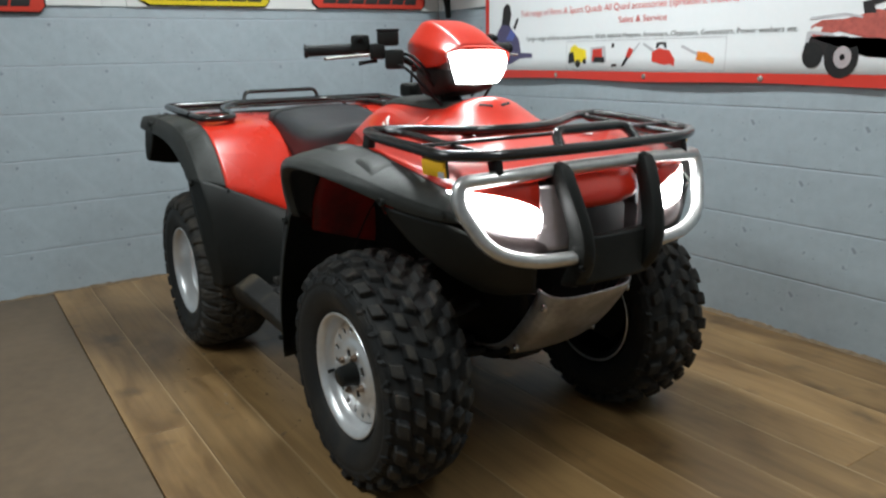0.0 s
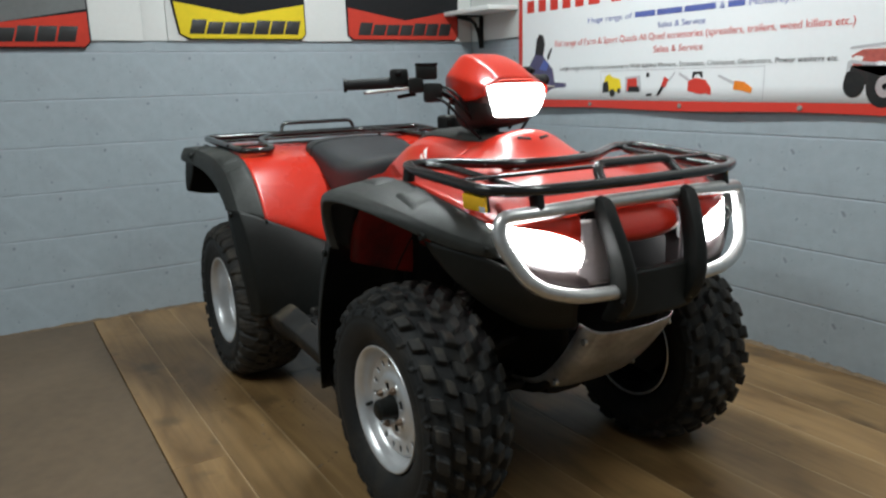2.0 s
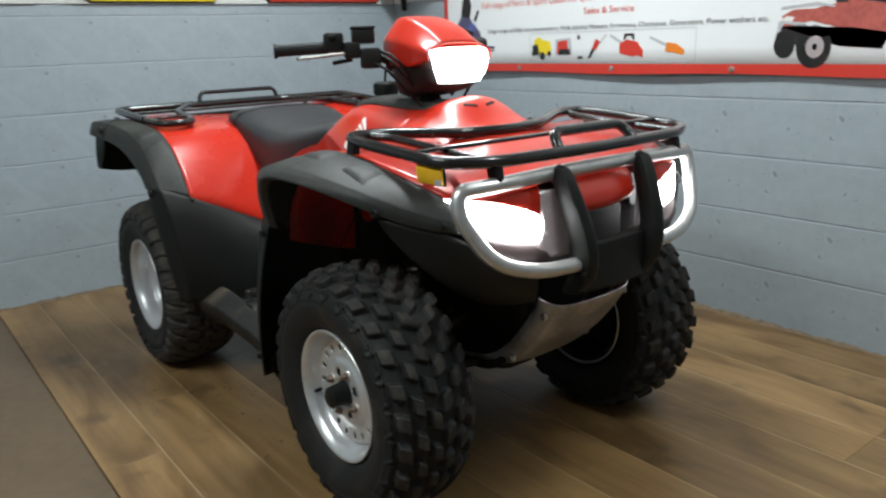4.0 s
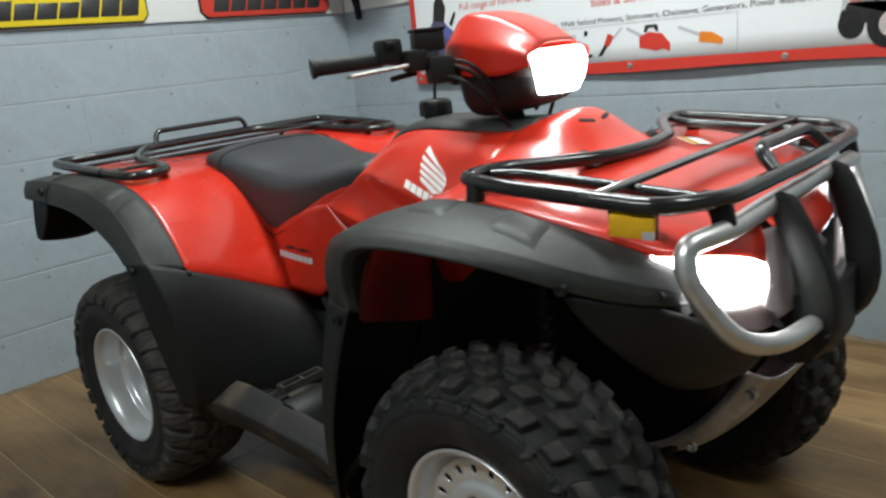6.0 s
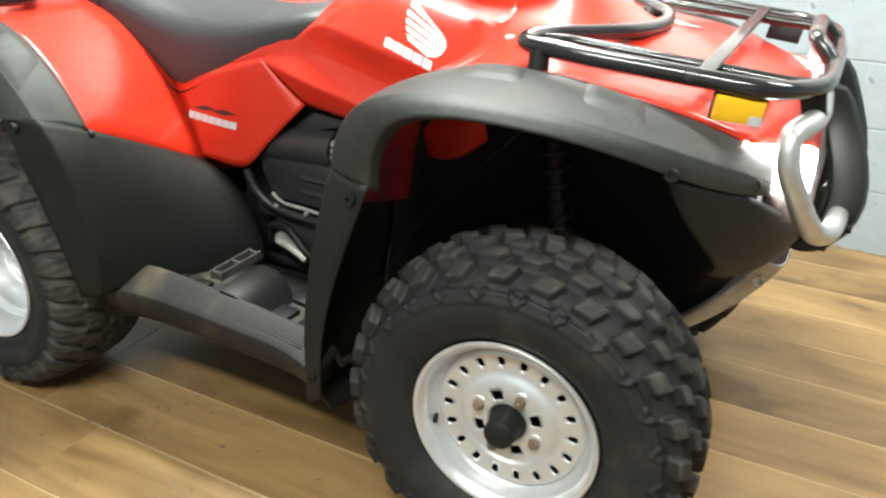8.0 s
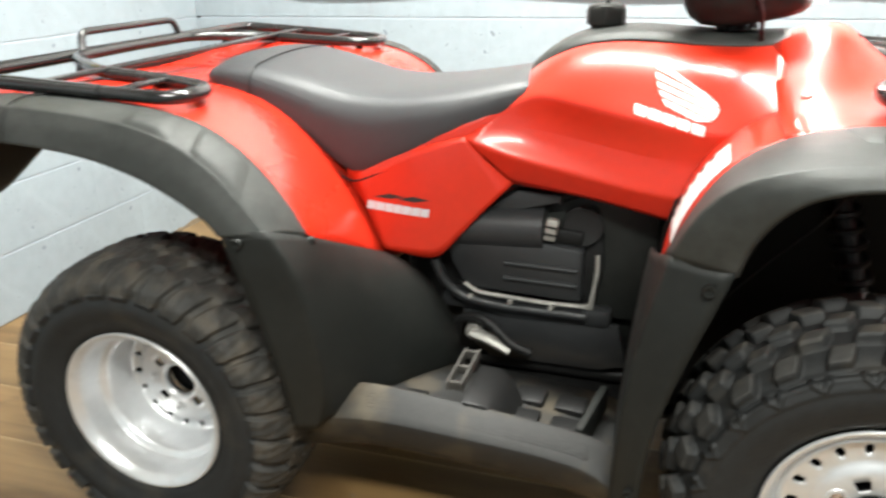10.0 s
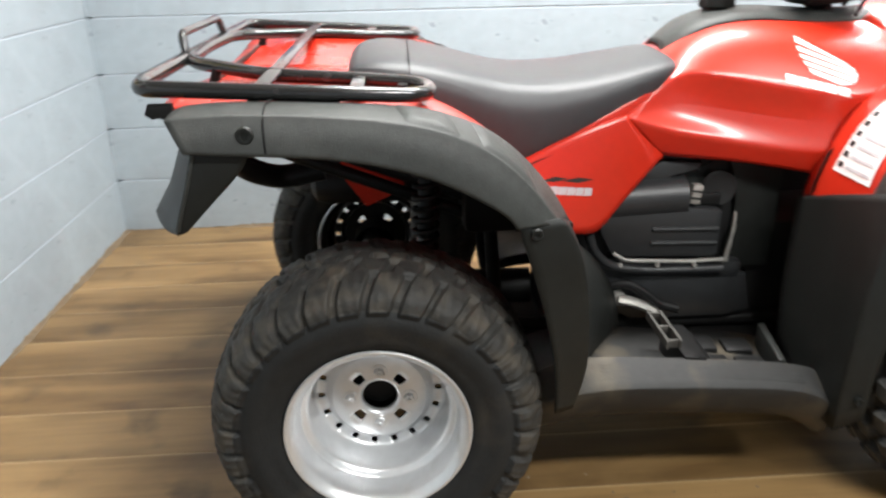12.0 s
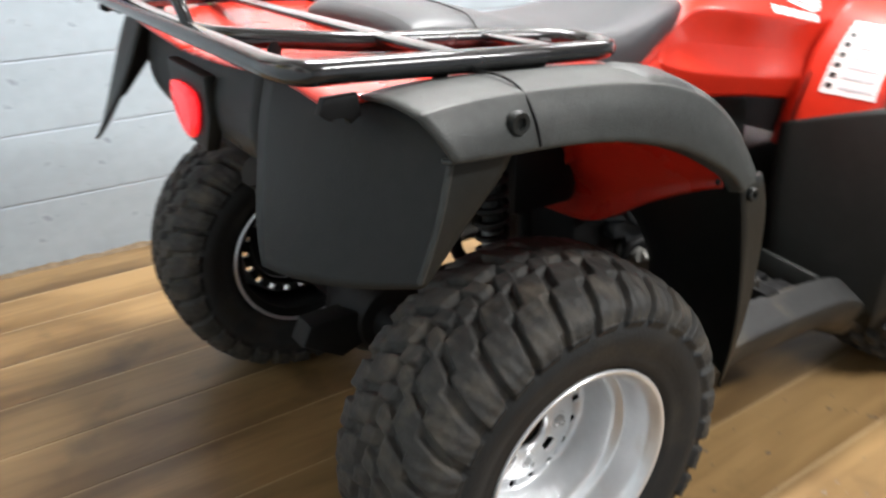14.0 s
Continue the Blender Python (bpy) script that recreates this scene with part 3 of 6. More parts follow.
def pads(ob, s, places):
    """Low moulded bumps on a flare, laid over its surface."""
    tree = surface_of(ob)
    n = 9
    for x, y in places:
        bm = bmesh.new()
        grid = []
        for i in range(n):
            row = []
            for k in range(n):
                u, v = i / (n - 1) * 2 - 1, k / (n - 1) * 2 - 1
                px, py = x + 0.046 * u + 0.010 * v, y + 0.040 * v
                hit, normal, _, _ = tree.ray_cast(Vector((px, s * max(py, 0.436), 2.0)), Vector((0, 0, -1)))
                hit = hit or Vector((px, s * py, 0.80))
                edge = min(1.0, (1 - max(abs(u), abs(v))) * 3.5)
                row.append(bm.verts.new(hit + Vector((0, 0, -0.002 + 0.0075 * edge))))
            grid.append(row)
        for p, q in zip(grid, grid[1:]):
            for k in range(n - 1):
                bm.faces.new((p[k], p[k + 1], q[k + 1], q[k]))
        part("flare_pad", bm, FLARE, ob, sharp=50)


# front hood and fenders
hood_rows = []
for x, ys in (
    (0.44, ((0.00, 0.945), (0.10, 0.938), (0.19, 0.885), (0.31, 0.852), (0.425, 0.852))),
    (0.535, ((0.00, 0.984), (0.10, 0.968), (0.18, 0.892), (0.31, 0.868), (0.430, 0.873))),
    (0.570, ((0.00, 0.974), (0.09, 0.960), (0.18, 0.884), (0.31, 0.866), (0.430, 0.873))),
    (0.605, ((0.00, 0.940), (0.09, 0.930), (0.18, 0.876), (0.32, 0.864), (0.430, 0.871))),
    (0.650, ((0.00, 0.902), (0.10, 0.896), (0.19, 0.868), (0.32, 0.861), (0.430, 0.868))),
    (0.72, ((0.00, 0.880), (0.10, 0.876), (0.20, 0.860), (0.32, 0.858), (0.425, 0.856))),
    (0.82, ((0.00, 0.860), (0.10, 0.858), (0.21, 0.852), (0.32, 0.848), (0.412, 0.838))),
    (0.90, ((0.00, 0.842), (0.10, 0.842), (0.21, 0.832), (0.31, 0.825), (0.385, 0.805))),
    (0.96, ((0.00, 0.815), (0.10, 0.815), (0.20, 0.805), (0.27, 0.796), (0.335, 0.775))),
):
    right = [(x, -y, z) for y, z in reversed(ys)]
    left = [(x, y, z) for y, z in ys[1:]]
    hood_rows.append(right + left)
hood = part("hood", sheet(hood_rows), RED, BODY, "glossy red plastic hood", solid=0.005, sub=2)

# red tongue between the headlights, and its grille slot
tongue = [[(0.95, -0.125, 0.822), (0.955, -0.05, 0.825), (0.955, 0.05, 0.825), (0.95, 0.125, 0.822)],
          [(0.985, -0.125, 0.795), (0.99, -0.05, 0.797), (0.99, 0.05, 0.797), (0.985, 0.125, 0.795)],
          [(1.005, -0.118, 0.760), (1.012, -0.05, 0.764), (1.012, 0.05, 0.764), (1.005, 0.118, 0.766)],
          [(1.000, -0.105, 0.742), (1.010, -0.05, 0.734), (1.010, 0.05, 0.734), (1.000, 0.105, 0.742)],
          [(0.96, -0.10, 0.736), (0.97, -0.05, 0.728), (0.97, 0.05, 0.728), (0.96, 0.10, 0.736)]]
part("nose_panel", sheet(tongue), RED, BODY, solid=0.005, sub=2)


def front_guard(s):
    """Red panel that turns down behind the front wheel."""
    rows = [S(s, r) for r in (
        ((0.279, 0.215, 0.545), (0.281, 0.31, 0.570), (0.288, 0.44, 0.615)),
        ((0.288, 0.217, 0.600), (0.290, 0.32, 0.628), (0.298, 0.44, 0.655)),
        ((0.300, 0.225, 0.680), (0.305, 0.33, 0.700), (0.312, 0.44, 0.715)),
        ((0.335, 0.235, 0.770), (0.342, 0.33, 0.780), (0.350, 0.43, 0.785)),
        ((0.390, 0.235, 0.830), (0.398, 0.33, 0.834), (0.400, 0.425, 0.832)),
        ((0.470, 0.235, 0.868), (0.470, 0.33, 0.862), (0.470, 0.425, 0.860)),
    )]
    guard = part("front_guard", sheet(rows), RED, BODY, solid=0.004, sub=2)
    # darker skin on the wheel side; the arch's shade is put into its colour
    part("muddy_lining", sheet([[(x + 0.0085, y, z - 0.003) for x, y, z in r] for r in rows[:-1]]), SHADED_RED, guard, "darkened inner side of the red guard, arch shade put into its colour", solid=0.003, sub=2)
    return guard


both(front_guard)


def front_flare(s):
    inner = ((0.285, 0.44, 0.645), (0.312, 0.435, 0.715), (0.350, 0.43, 0.785), (0.400, 0.425, 0.834), (0.470, 0.425, 0.864), (0.56, 0.425, 0.876),
             (0.66, 0.425, 0.868), (0.76, 0.415, 0.848), (0.84, 0.402, 0.826), (0.895, 0.380, 0.802), (0.922, 0.360, 0.785), (0.938, 0.350, 0.772))
    crease = ((0.300, 0.512, 0.690), (0.318, 0.532, 0.745), (0.352, 0.544, 0.798), (0.400, 0.561, 0.832), (0.470, 0.566, 0.850), (0.56, 0.570, 0.858),
              (0.66, 0.560, 0.850), (0.76, 0.535, 0.832), (0.84, 0.500, 0.806), (0.895, 0.450, 0.780), (0.928, 0.408, 0.762), (0.946, 0.378, 0.750))
    lip = ((0.386, 0.538, 0.682), (0.396, 0.552, 0.730), (0.418, 0.569, 0.775), (0.452, 0.584, 0.812), (0.500, 0.596, 0.831), (0.57, 0.598, 0.838),
           (0.655, 0.586, 0.832), (0.745, 0.556, 0.813), (0.826, 0.510, 0.780), (0.885, 0.458, 0.752), (0.925, 0.412, 0.740), (0.945, 0.380, 0.735))
    rows = []
    for a, b, c in zip(inner, crease, lip):
        a, b, c = Vector(a), Vector(b), Vector(c)
        rim_in = c + Vector((0.006, -0.020, -0.006))
        mid = a.lerp(b, 0.5) + Vector((0, 0, 0.010))
        rows.append(S(s, [tuple(a), tuple(mid), tuple(b.lerp(mid, 0.10)), tuple(b), tuple(b.lerp(c, 0.10)), tuple(b.lerp(c, 0.5) + Vector((0, 0.004, 0.002))), tuple(c.lerp(b, 0.06)), tuple(c), tuple(rim_in)]))
    ob = part("front_flare", sheet(rows), FLARE, BODY, "faded black plastic wheel arch flare", solid=0.005, sub=2)
    pads(ob, s, ((0.560, 0.470), (0.735, 0.468)))
    for c in ((0.826, 0.500, 0.779), (0.922, 0.400, 0.752)):
        bolt(ob, (c[0] + 0.004, s * (c[1] + 0.006), c[2]), 0.010, "y", s, BLACK)
    return ob


both(front_flare)


def front_flap(s):
    """Tall mud guard behind the front wheel, and the panel that turns in towards the engine."""
    rows = [S(s, r) for r in (
        ((0.388, 0.540, 0.690), (0.302, 0.514, 0.696), (0.276, 0.455, 0.676), (0.270, 0.36, 0.645), (0.268, 0.235, 0.600)),
        ((0.364, 0.548, 0.620), (0.280, 0.524, 0.620), (0.262, 0.46, 0.610), (0.262, 0.36, 0.600), (0.264, 0.235, 0.570)),
        ((0.330, 0.552, 0.530), (0.260, 0.532, 0.520), (0.250, 0.46, 0.515), (0.254, 0.36, 0.510), (0.258, 0.245, 0.500)),
        ((0.290, 0.554, 0.390), (0.244, 0.540, 0.380), (0.238, 0.46, 0.380), (0.242, 0.36, 0.380), (0.248, 0.26, 0.390)),
        ((0.286, 0.552, 0.260), (0.243, 0.535, 0.225), (0.238, 0.46, 0.230), (0.242, 0.38, 0.250), (0.248, 0.28, 0.280)),
    )]
    ob = part("front_mud_guard", sheet(folded(rows, 1)), BLACK, BODY, "tall black plastic mud guard behind the wheel", solid=0.005, sub=2)
    bolt(ob, (0.356, s * 0.546, 0.662), 0.010, "y", s, BLACK)
    bolt(ob, (0.270, s * 0.552, 0.30), 0.008, "y", s, BLACK)
    return ob


both(front_flap)


def front_valance(s):
    """Black panel under the flare that wraps round to the bumper."""
    rows = [S(s, r) for r in (
        ((0.826, 0.500, 0.768), (0.890, 0.450, 0.748), (0.940, 0.385, 0.728), (0.985, 0.30, 0.668), (1.002, 0.20, 0.642)),
        ((0.835, 0.485, 0.735), (0.892, 0.440, 0.705), (0.945, 0.375, 0.678), (0.986, 0.29, 0.640), (1.002, 0.20, 0.622)),
        ((0.868, 0.440, 0.665), (0.905, 0.405, 0.640), (0.945, 0.350, 0.620), (0.980, 0.27, 0.605), (0.995, 0.20, 0.600)),
        ((0.905, 0.370, 0.600), (0.918, 0.340, 0.585), (0.938, 0.300, 0.570), (0.958, 0.24, 0.560), (0.970, 0.18, 0.560)),
        ((0.870, 0.300, 0.560), (0.885, 0.280, 0.545), (0.905, 0.25, 0.535), (0.925, 0.21, 0.53), (0.940, 0.15, 0.53)),
    )]
    return part("front_valance", sheet(rows), BLACK, BODY, "black plastic panel below the headlight", solid=0.004, sub=2)


both(front_valance)


def inner_arch(s):
    """Dark liner between the front wheel and the frame."""
    rows = [S(s, r) for r in (
        ((0.30, 0.26, 0.70), (0.40, 0.24, 0.80), (0.55, 0.25, 0.83), (0.72, 0.26, 0.82), (0.86, 0.27, 0.76), (0.95, 0.27, 0.66)),
        ((0.275, 0.25, 0.60), (0.36, 0.18, 0.66), (0.50, 0.17, 0.68), (0.70, 0.17, 0.68), (0.84, 0.19, 0.64), (0.94, 0.22, 0.58)),
        ((0.262, 0.26, 0.46), (0.34, 0.16, 0.50), (0.50, 0.14, 0.50), (0.70, 0.13, 0.50), (0.83, 0.14, 0.50), (0.93, 0.15, 0.51)),
        ((0.250, 0.27, 0.25), (0.34, 0.15, 0.24), (0.50, 0.135, 0.26), (0.66, 0.125, 0.28), (0.76, 0.125, 0.31), (0.84, 0.125, 0.37)))]
    return part("arch_liner", sheet(rows), DARK, BODY, solid=0.003, sub=1)


both(inner_arch)

# tank cover
cover_rows = []


def tightened(pts):
    """Extra points close to the crest and the knee crease, to keep them crisp."""
    p = [Vector(q) for q in pts]
    out = [p[0], p[1], p[2], p[3].lerp(p[2], 0.25), p[3], p[3].lerp(p[4], 0.12), p[4], p[5].lerp(p[4], 0.10), p[5], p[5].lerp(p[6], 0.22), p[6]]
    return [tuple(q) for q in out]


for pts in (
    ((-0.035, 0.00, 0.850), (-0.030, 0.07, 0.848), (-0.015, 0.115, 0.842), (-0.030, 0.150, 0.822), (-0.070, 0.170, 0.794), (-0.104, 0.186, 0.770), (-0.010, 0.158, 0.680)),
    ((0.02, 0.00, 0.905), (0.02, 0.075, 0.900), (0.02, 0.120, 0.880), (0.025, 0.154, 0.858), (0.00, 0.142, 0.790), (-0.01, 0.182, 0.738), (0.022, 0.160, 0.676)),
    ((0.09, 0.00, 0.948), (0.09, 0.085, 0.942), (0.09, 0.138, 0.906), (0.085, 0.176, 0.850), (0.085, 0.152, 0.780), (0.085, 0.190, 0.722), (0.09, 0.170, 0.672)),
    ((0.18, 0.00, 0.958), (0.18, 0.095, 0.952), (0.18, 0.155, 0.914), (0.18, 0.203, 0.834), (0.18, 0.178, 0.766), (0.18, 0.208, 0.706), (0.18, 0.190, 0.664)),
    ((0.28, 0.00, 0.950), (0.28, 0.10, 0.944), (0.28, 0.170, 0.908), (0.28, 0.226, 0.816), (0.28, 0.206, 0.756), (0.28, 0.230, 0.694), (0.28, 0.208, 0.648)),
    ((0.38, 0.00, 0.942), (0.38, 0.105, 0.936), (0.38, 0.185, 0.897), (0.38, 0.250, 0.806), (0.38, 0.240, 0.756), (0.38, 0.260, 0.70), (0.38, 0.242, 0.630)),
    ((0.46, 0.00, 0.945), (0.46, 0.105, 0.938), (0.46, 0.190, 0.892), (0.46, 0.255, 0.855), (0.46, 0.268, 0.80), (0.46, 0.268, 0.74), (0.46, 0.25, 0.70)),
):
    pts = tightened(pts)
    cover_rows.append([(x, -y, z) for x, y, z in reversed(pts)] + [(x, y, z) for x, y, z in pts[1:]])
tank_cover = part("tank_cover", sheet(cover_rows), RED, BODY, "glossy red plastic tank cover", solid=0.004, sub=2)

# black console strip on top, with the filler cap
console = []
for x, h, z in ((0.005, 0.060, 0.893), (0.05, 0.078, 0.935), (0.12, 0.085, 0.962), (0.22, 0.088, 0.967), (0.32, 0.085, 0.957), (0.42, 0.075, 0.955), (0.47, 0.05, 0.958)):
    console.append([(x, -h, z - 0.018), (x, -h * 0.85, z - 0.003), (x, -h * 0.4, z + 0.004), (x, h * 0.4, z + 0.004), (x, h * 0.85, z - 0.003), (x, h, z - 0.018)])
part("console", sheet(console), FLARE, BODY, "dark grey plastic strip over the tank", solid=0.004, sub=2)
cap = lathe([(0, 0.058), (0.026, 0.058), (0.034, 0.054), (0.038, 0.046), (0.038, 0.020), (0.030, 0.016), (0.030, -0.02)], 28, (0.140, 0.0, 0.950), "z")
for v in cap.verts:
    r = math.hypot(v.co.x - 0.140, v.co.y)
    if r > 0.033:
        a = math.atan2(v.co.y, v.co.x - 0.140)
        k = 1 + 0.05 * (1 if int(a / (2 * math.pi) * 14) % 2 else -1)
        v.co.x, v.co.y = 0.140 + (v.co.x - 0.140) * k, v.co.y * k
fuel_cap = part("fuel_cap", cap, BLACK, BODY, "ribbed black filler cap")
part("vent_hose", tube([(0.140, 0, 1.006), (0.145, 0.0, 1.05), (0.20, 0.02, 1.10), (0.26, 0.03, 1.09)], 0.004), DARK, fuel_cap)

# side covers under the seat
def side_cover(s):
    rows = [S(s, r) for r in (
        ((-0.336, 0.206, 0.684), (-0.305, 0.213, 0.634), (-0.285, 0.218, 0.584), (-0.262, 0.224, 0.540)),
        ((-0.245, 0.204, 0.730), (-0.230, 0.208, 0.660), (-0.220, 0.212, 0.600), (-0.210, 0.214, 0.530)),
        ((-0.180, 0.200, 0.754), (-0.165, 0.202, 0.690), (-0.165, 0.204, 0.610), (-0.152, 0.202, 0.514)),
        ((-0.135, 0.192, 0.768), (-0.112, 0.192, 0.708), (-0.112, 0.192, 0.640), (-0.118, 0.194, 0.566)),
        ((-0.100, 0.186, 0.774), (-0.066, 0.180, 0.734), (-0.036, 0.172, 0.706), (-0.008, 0.164, 0.680)),
    )]
    return part("side_cover", sheet(rows), RED, BODY, "glossy red plastic side panel", solid=0.004, sub=2)


side_covers = both(side_cover)


def seat_ledge(s):
    """Red ledge that carries the seat's edge."""
    rows = [S(s, [(x, y - 0.004, z + 0.016), (x, y - 0.001, z - 0.004), (x + 0.004, y - 0.003, z - 0.030), (x + 0.010, y - 0.006, z - 0.075)])
            for x, y, z in ((-0.346, 0.203, 0.687), (-0.25, 0.203, 0.716), (-0.15, 0.194, 0.762), (-0.06, 0.172, 0.802), (0.03, 0.130, 0.842))]
    return part("seat_ledge", sheet(rows), RED, BODY, solid=0.003, sub=1)


both(seat_ledge)

# rear fenders, with the top deck
arch_in = ((-0.945, 0.872), (-0.86, 0.876), (-0.75, 0.872), (-0.62, 0.862), (-0.53, 0.842), (-0.46, 0.800), (-0.395, 0.735), (-0.335, 0.655), (-0.290, 0.575), (-0.266, 0.525), (-0.276, 0.482))
arch_out = ((-0.945, 0.874), (-0.86, 0.882), (-0.75, 0.880), (-0.62, 0.872), (-0.53, 0.862), (-0.455, 0.842), (-0.395, 0.805), (-0.345, 0.755), (-0.308, 0.705), (-0.288, 0.672), (-0.290, 0.648))


def rear_fender(s):
    rows = []
    for (xi, zi), (xo, zo) in zip(arch_in, arch_out):
        rows.append(S(s, [(xi, 0.0, zi - 0.01), (xi, 0.12, zi - 0.005), (xi, 0.225, zi),
                          (0.6 * xi + 0.4 * xo, 0.33, 0.6 * zi + 0.4 * zo + 0.012), (0.25 * xi + 0.75 * xo, 0.43, 0.25 * zi + 0.75 * zo + 0.010), (xo, 0.505, zo)]))
    return part("rear_fender", sheet(rows), FENDER_RED, BODY, "glossy red plastic rear fender", solid=0.004, sub=2)


both(rear_fender)


def rear_flare(s):
    inner = ((-0.905, 0.50, 0.880), (-0.86, 0.50, 0.886), (-0.75, 0.50, 0.884), (-0.62, 0.50, 0.876), (-0.53, 0.50, 0.866), (-0.455, 0.50, 0.846), (-0.395, 0.50, 0.809),
             (-0.345, 0.50, 0.759), (-0.308, 0.50, 0.709), (-0.285, 0.50, 0.664))
    crease = ((-0.905, 0.612, 0.882), (-0.86, 0.605, 0.886), (-0.76, 0.592, 0.882), (-0.64, 0.585, 0.872), (-0.54, 0.582, 0.858), (-0.465, 0.580, 0.832), (-0.408, 0.580, 0.796),
              (-0.362, 0.580, 0.750), (-0.335, 0.580, 0.712), (-0.318, 0.580, 0.690))
    lip = ((-0.880, 0.632, 0.840), (-0.835, 0.628, 0.835), (-0.76, 0.616, 0.828), (-0.66, 0.608, 0.818), (-0.57, 0.606, 0.798), (-0.500, 0.605, 0.772), (-0.450, 0.605, 0.745),
           (-0.412, 0.605, 0.722), (-0.396, 0.605, 0.706), (-0.388, 0.605, 0.694))
    rows = []
    for a, b, c in zip(inner, crease, lip):
        a, b, c = Vector(a), Vector(b), Vector(c)
        mid = a.lerp(b, 0.5) + Vector((0, 0, 0.006))
        rows.append(S(s, [tuple(a), tuple(mid), tuple(b.lerp(mid, 0.10)), tuple(b), tuple(b.lerp(c, 0.10)), tuple(b.lerp(c, 0.5) + Vector((0, 0.004, 0.002))),
                          tuple(c.lerp(b, 0.06)), tuple(c), tuple(c + Vector((0, -0.022, -0.004)))]))
    ob = part("rear_flare", sheet(rows), FLARE, BODY, "faded black plastic wheel arch flare", solid=0.005, sub=2)
    pads(ob, s, ((-0.525, 0.545), (-0.405, 0.545)))
    seam = [(-0.766, 0.500, 0.889), (-0.768, 0.55, 0.895), (-0.768, 0.590, 0.888), (-0.766, 0.612, 0.862), (-0.764, 0.620, 0.832)]
    part("seam", tube(S(s, seam), 0.0016, radius=0.02, sides=6), DARK, ob)
    bolt(ob, (-0.792, s * 0.616, 0.860), 0.013, "y", s, BLACK)
    return ob


both(rear_flare)


def rear_flap(s):
    """Panel in front of the rear wheel, down to the running board."""
    rows = [S(s, r) for r in (
        ((-0.388, 0.600, 0.702), (-0.315, 0.582, 0.700), (-0.283, 0.50, 0.665), (-0.268, 0.38, 0.605), (-0.255, 0.225, 0.530)),
        ((-0.370, 0.600, 0.640), (-0.276, 0.576, 0.640), (-0.262, 0.49, 0.620), (-0.246, 0.38, 0.575), (-0.205, 0.225, 0.515)),
        ((-0.345, 0.594, 0.560), (-0.258, 0.566, 0.540), (-0.242, 0.48, 0.530), (-0.216, 0.36, 0.510), (-0.160, 0.225, 0.475)),
        ((-0.320, 0.586, 0.460), (-0.250, 0.556, 0.430), (-0.236, 0.47, 0.425), (-0.200, 0.36, 0.420), (-0.120, 0.225, 0.410)),
        ((-0.311, 0.576, 0.390), (-0.256, 0.550, 0.375), (-0.240, 0.46, 0.365), (-0.195, 0.36, 0.350), (-0.100, 0.225, 0.345)),
        ((-0.308, 0.566, 0.318), (-0.274, 0.550, 0.318), (-0.258, 0.50, 0.326), (-0.205, 0.36, 0.30), (-0.100, 0.225, 0.30)),
    )]
    ob = part("rear_inner_guard", sheet(folded(rows, 1)), BLACK, BODY, "black plastic guard in front of the rear wheel", solid=0.005, sub=2)
    bolt(ob, (-0.358, s * 0.600, 0.682), 0.010, "y", s, BLACK)
    bolt(ob, (-0.284, s * 0.495, 0.655), 0.009, "y", s, BLACK)
    return ob


both(rear_flap)


def mud_flap(s):
    """Rear mud flap that hangs from the fender's tail: a narrow side strip and a broad plate."""
    rows = [S(s, r) for r in (
        ((-0.790, 0.606, 0.832), (-0.816, 0.606, 0.866), (-0.846, 0.602, 0.878), (-0.890, 0.50, 0.880), (-0.908, 0.40, 0.884), (-0.914, 0.275, 0.880)),
        ((-0.802, 0.606, 0.806), (-0.836, 0.612, 0.824), (-0.870, 0.612, 0.838), (-0.915, 0.51, 0.832), (-0.930, 0.41, 0.828), (-0.938, 0.285, 0.822)),
        ((-0.838, 0.604, 0.772), (-0.862, 0.612, 0.778), (-0.886, 0.616, 0.782), (-0.932, 0.52, 0.776), (-0.955, 0.43, 0.768), (-0.962, 0.325, 0.760)),
        ((-0.872, 0.607, 0.738), (-0.888, 0.612, 0.738), (-0.902, 0.615, 0.738), (-0.942, 0.53, 0.730), (-0.972, 0.45, 0.722), (-0.988, 0.370, 0.716)),
        ((-0.896, 0.609, 0.714), (-0.904, 0.611, 0.710), (-0.911, 0.610, 0.708), (-0.948, 0.54, 0.688), (-0.985, 0.46, 0.678), (-1.002, 0.418, 0.682)),
    )]
    if s > 0:
        # this one is bent out and down
        rows = [[(x - 0.018 - 0.07 * max(0.0, 0.86 - z), y, z - 0.24 * max(0.0, 0.86 - z)) for x, y, z in r] for r in rows]
    ob = part("mud_flap", sheet(folded(rows, 2)), BLACK, BODY, "broad black plastic rear mud flap", solid=0.005, sub=2)
    # raised lip along the outer edge
    if s < 0:
        part("flap_lip", tube(S(s, ((-0.870, 0.613, 0.838), (-0.886, 0.617, 0.782), (-0.902, 0.616, 0.738), (-0.910, 0.613, 0.715))), 0.004, radius=0.02, sides=7), FLARE, ob)
    return ob


both(mud_flap)
# tail panel and lamp
tail_rows = [[(-0.912, y, 0.882) for y in (-0.28, -0.12, 0.0, 0.12, 0.28)],
             [(-0.930, y, 0.835) for y in (-0.28, -0.12, 0.0, 0.12, 0.28)],
             [(-0.940, y, 0.775) for y in (-0.27, -0.12, 0.0, 0.12, 0.27)],
             [(-0.915, y, 0.735) for y in (-0.25, -0.12, 0.0, 0.12, 0.25)]]
part("tail_panel", sheet(tail_rows), BLACK, BODY, "black plastic tail panel", solid=0.005, sub=2)
lamp_rows = []
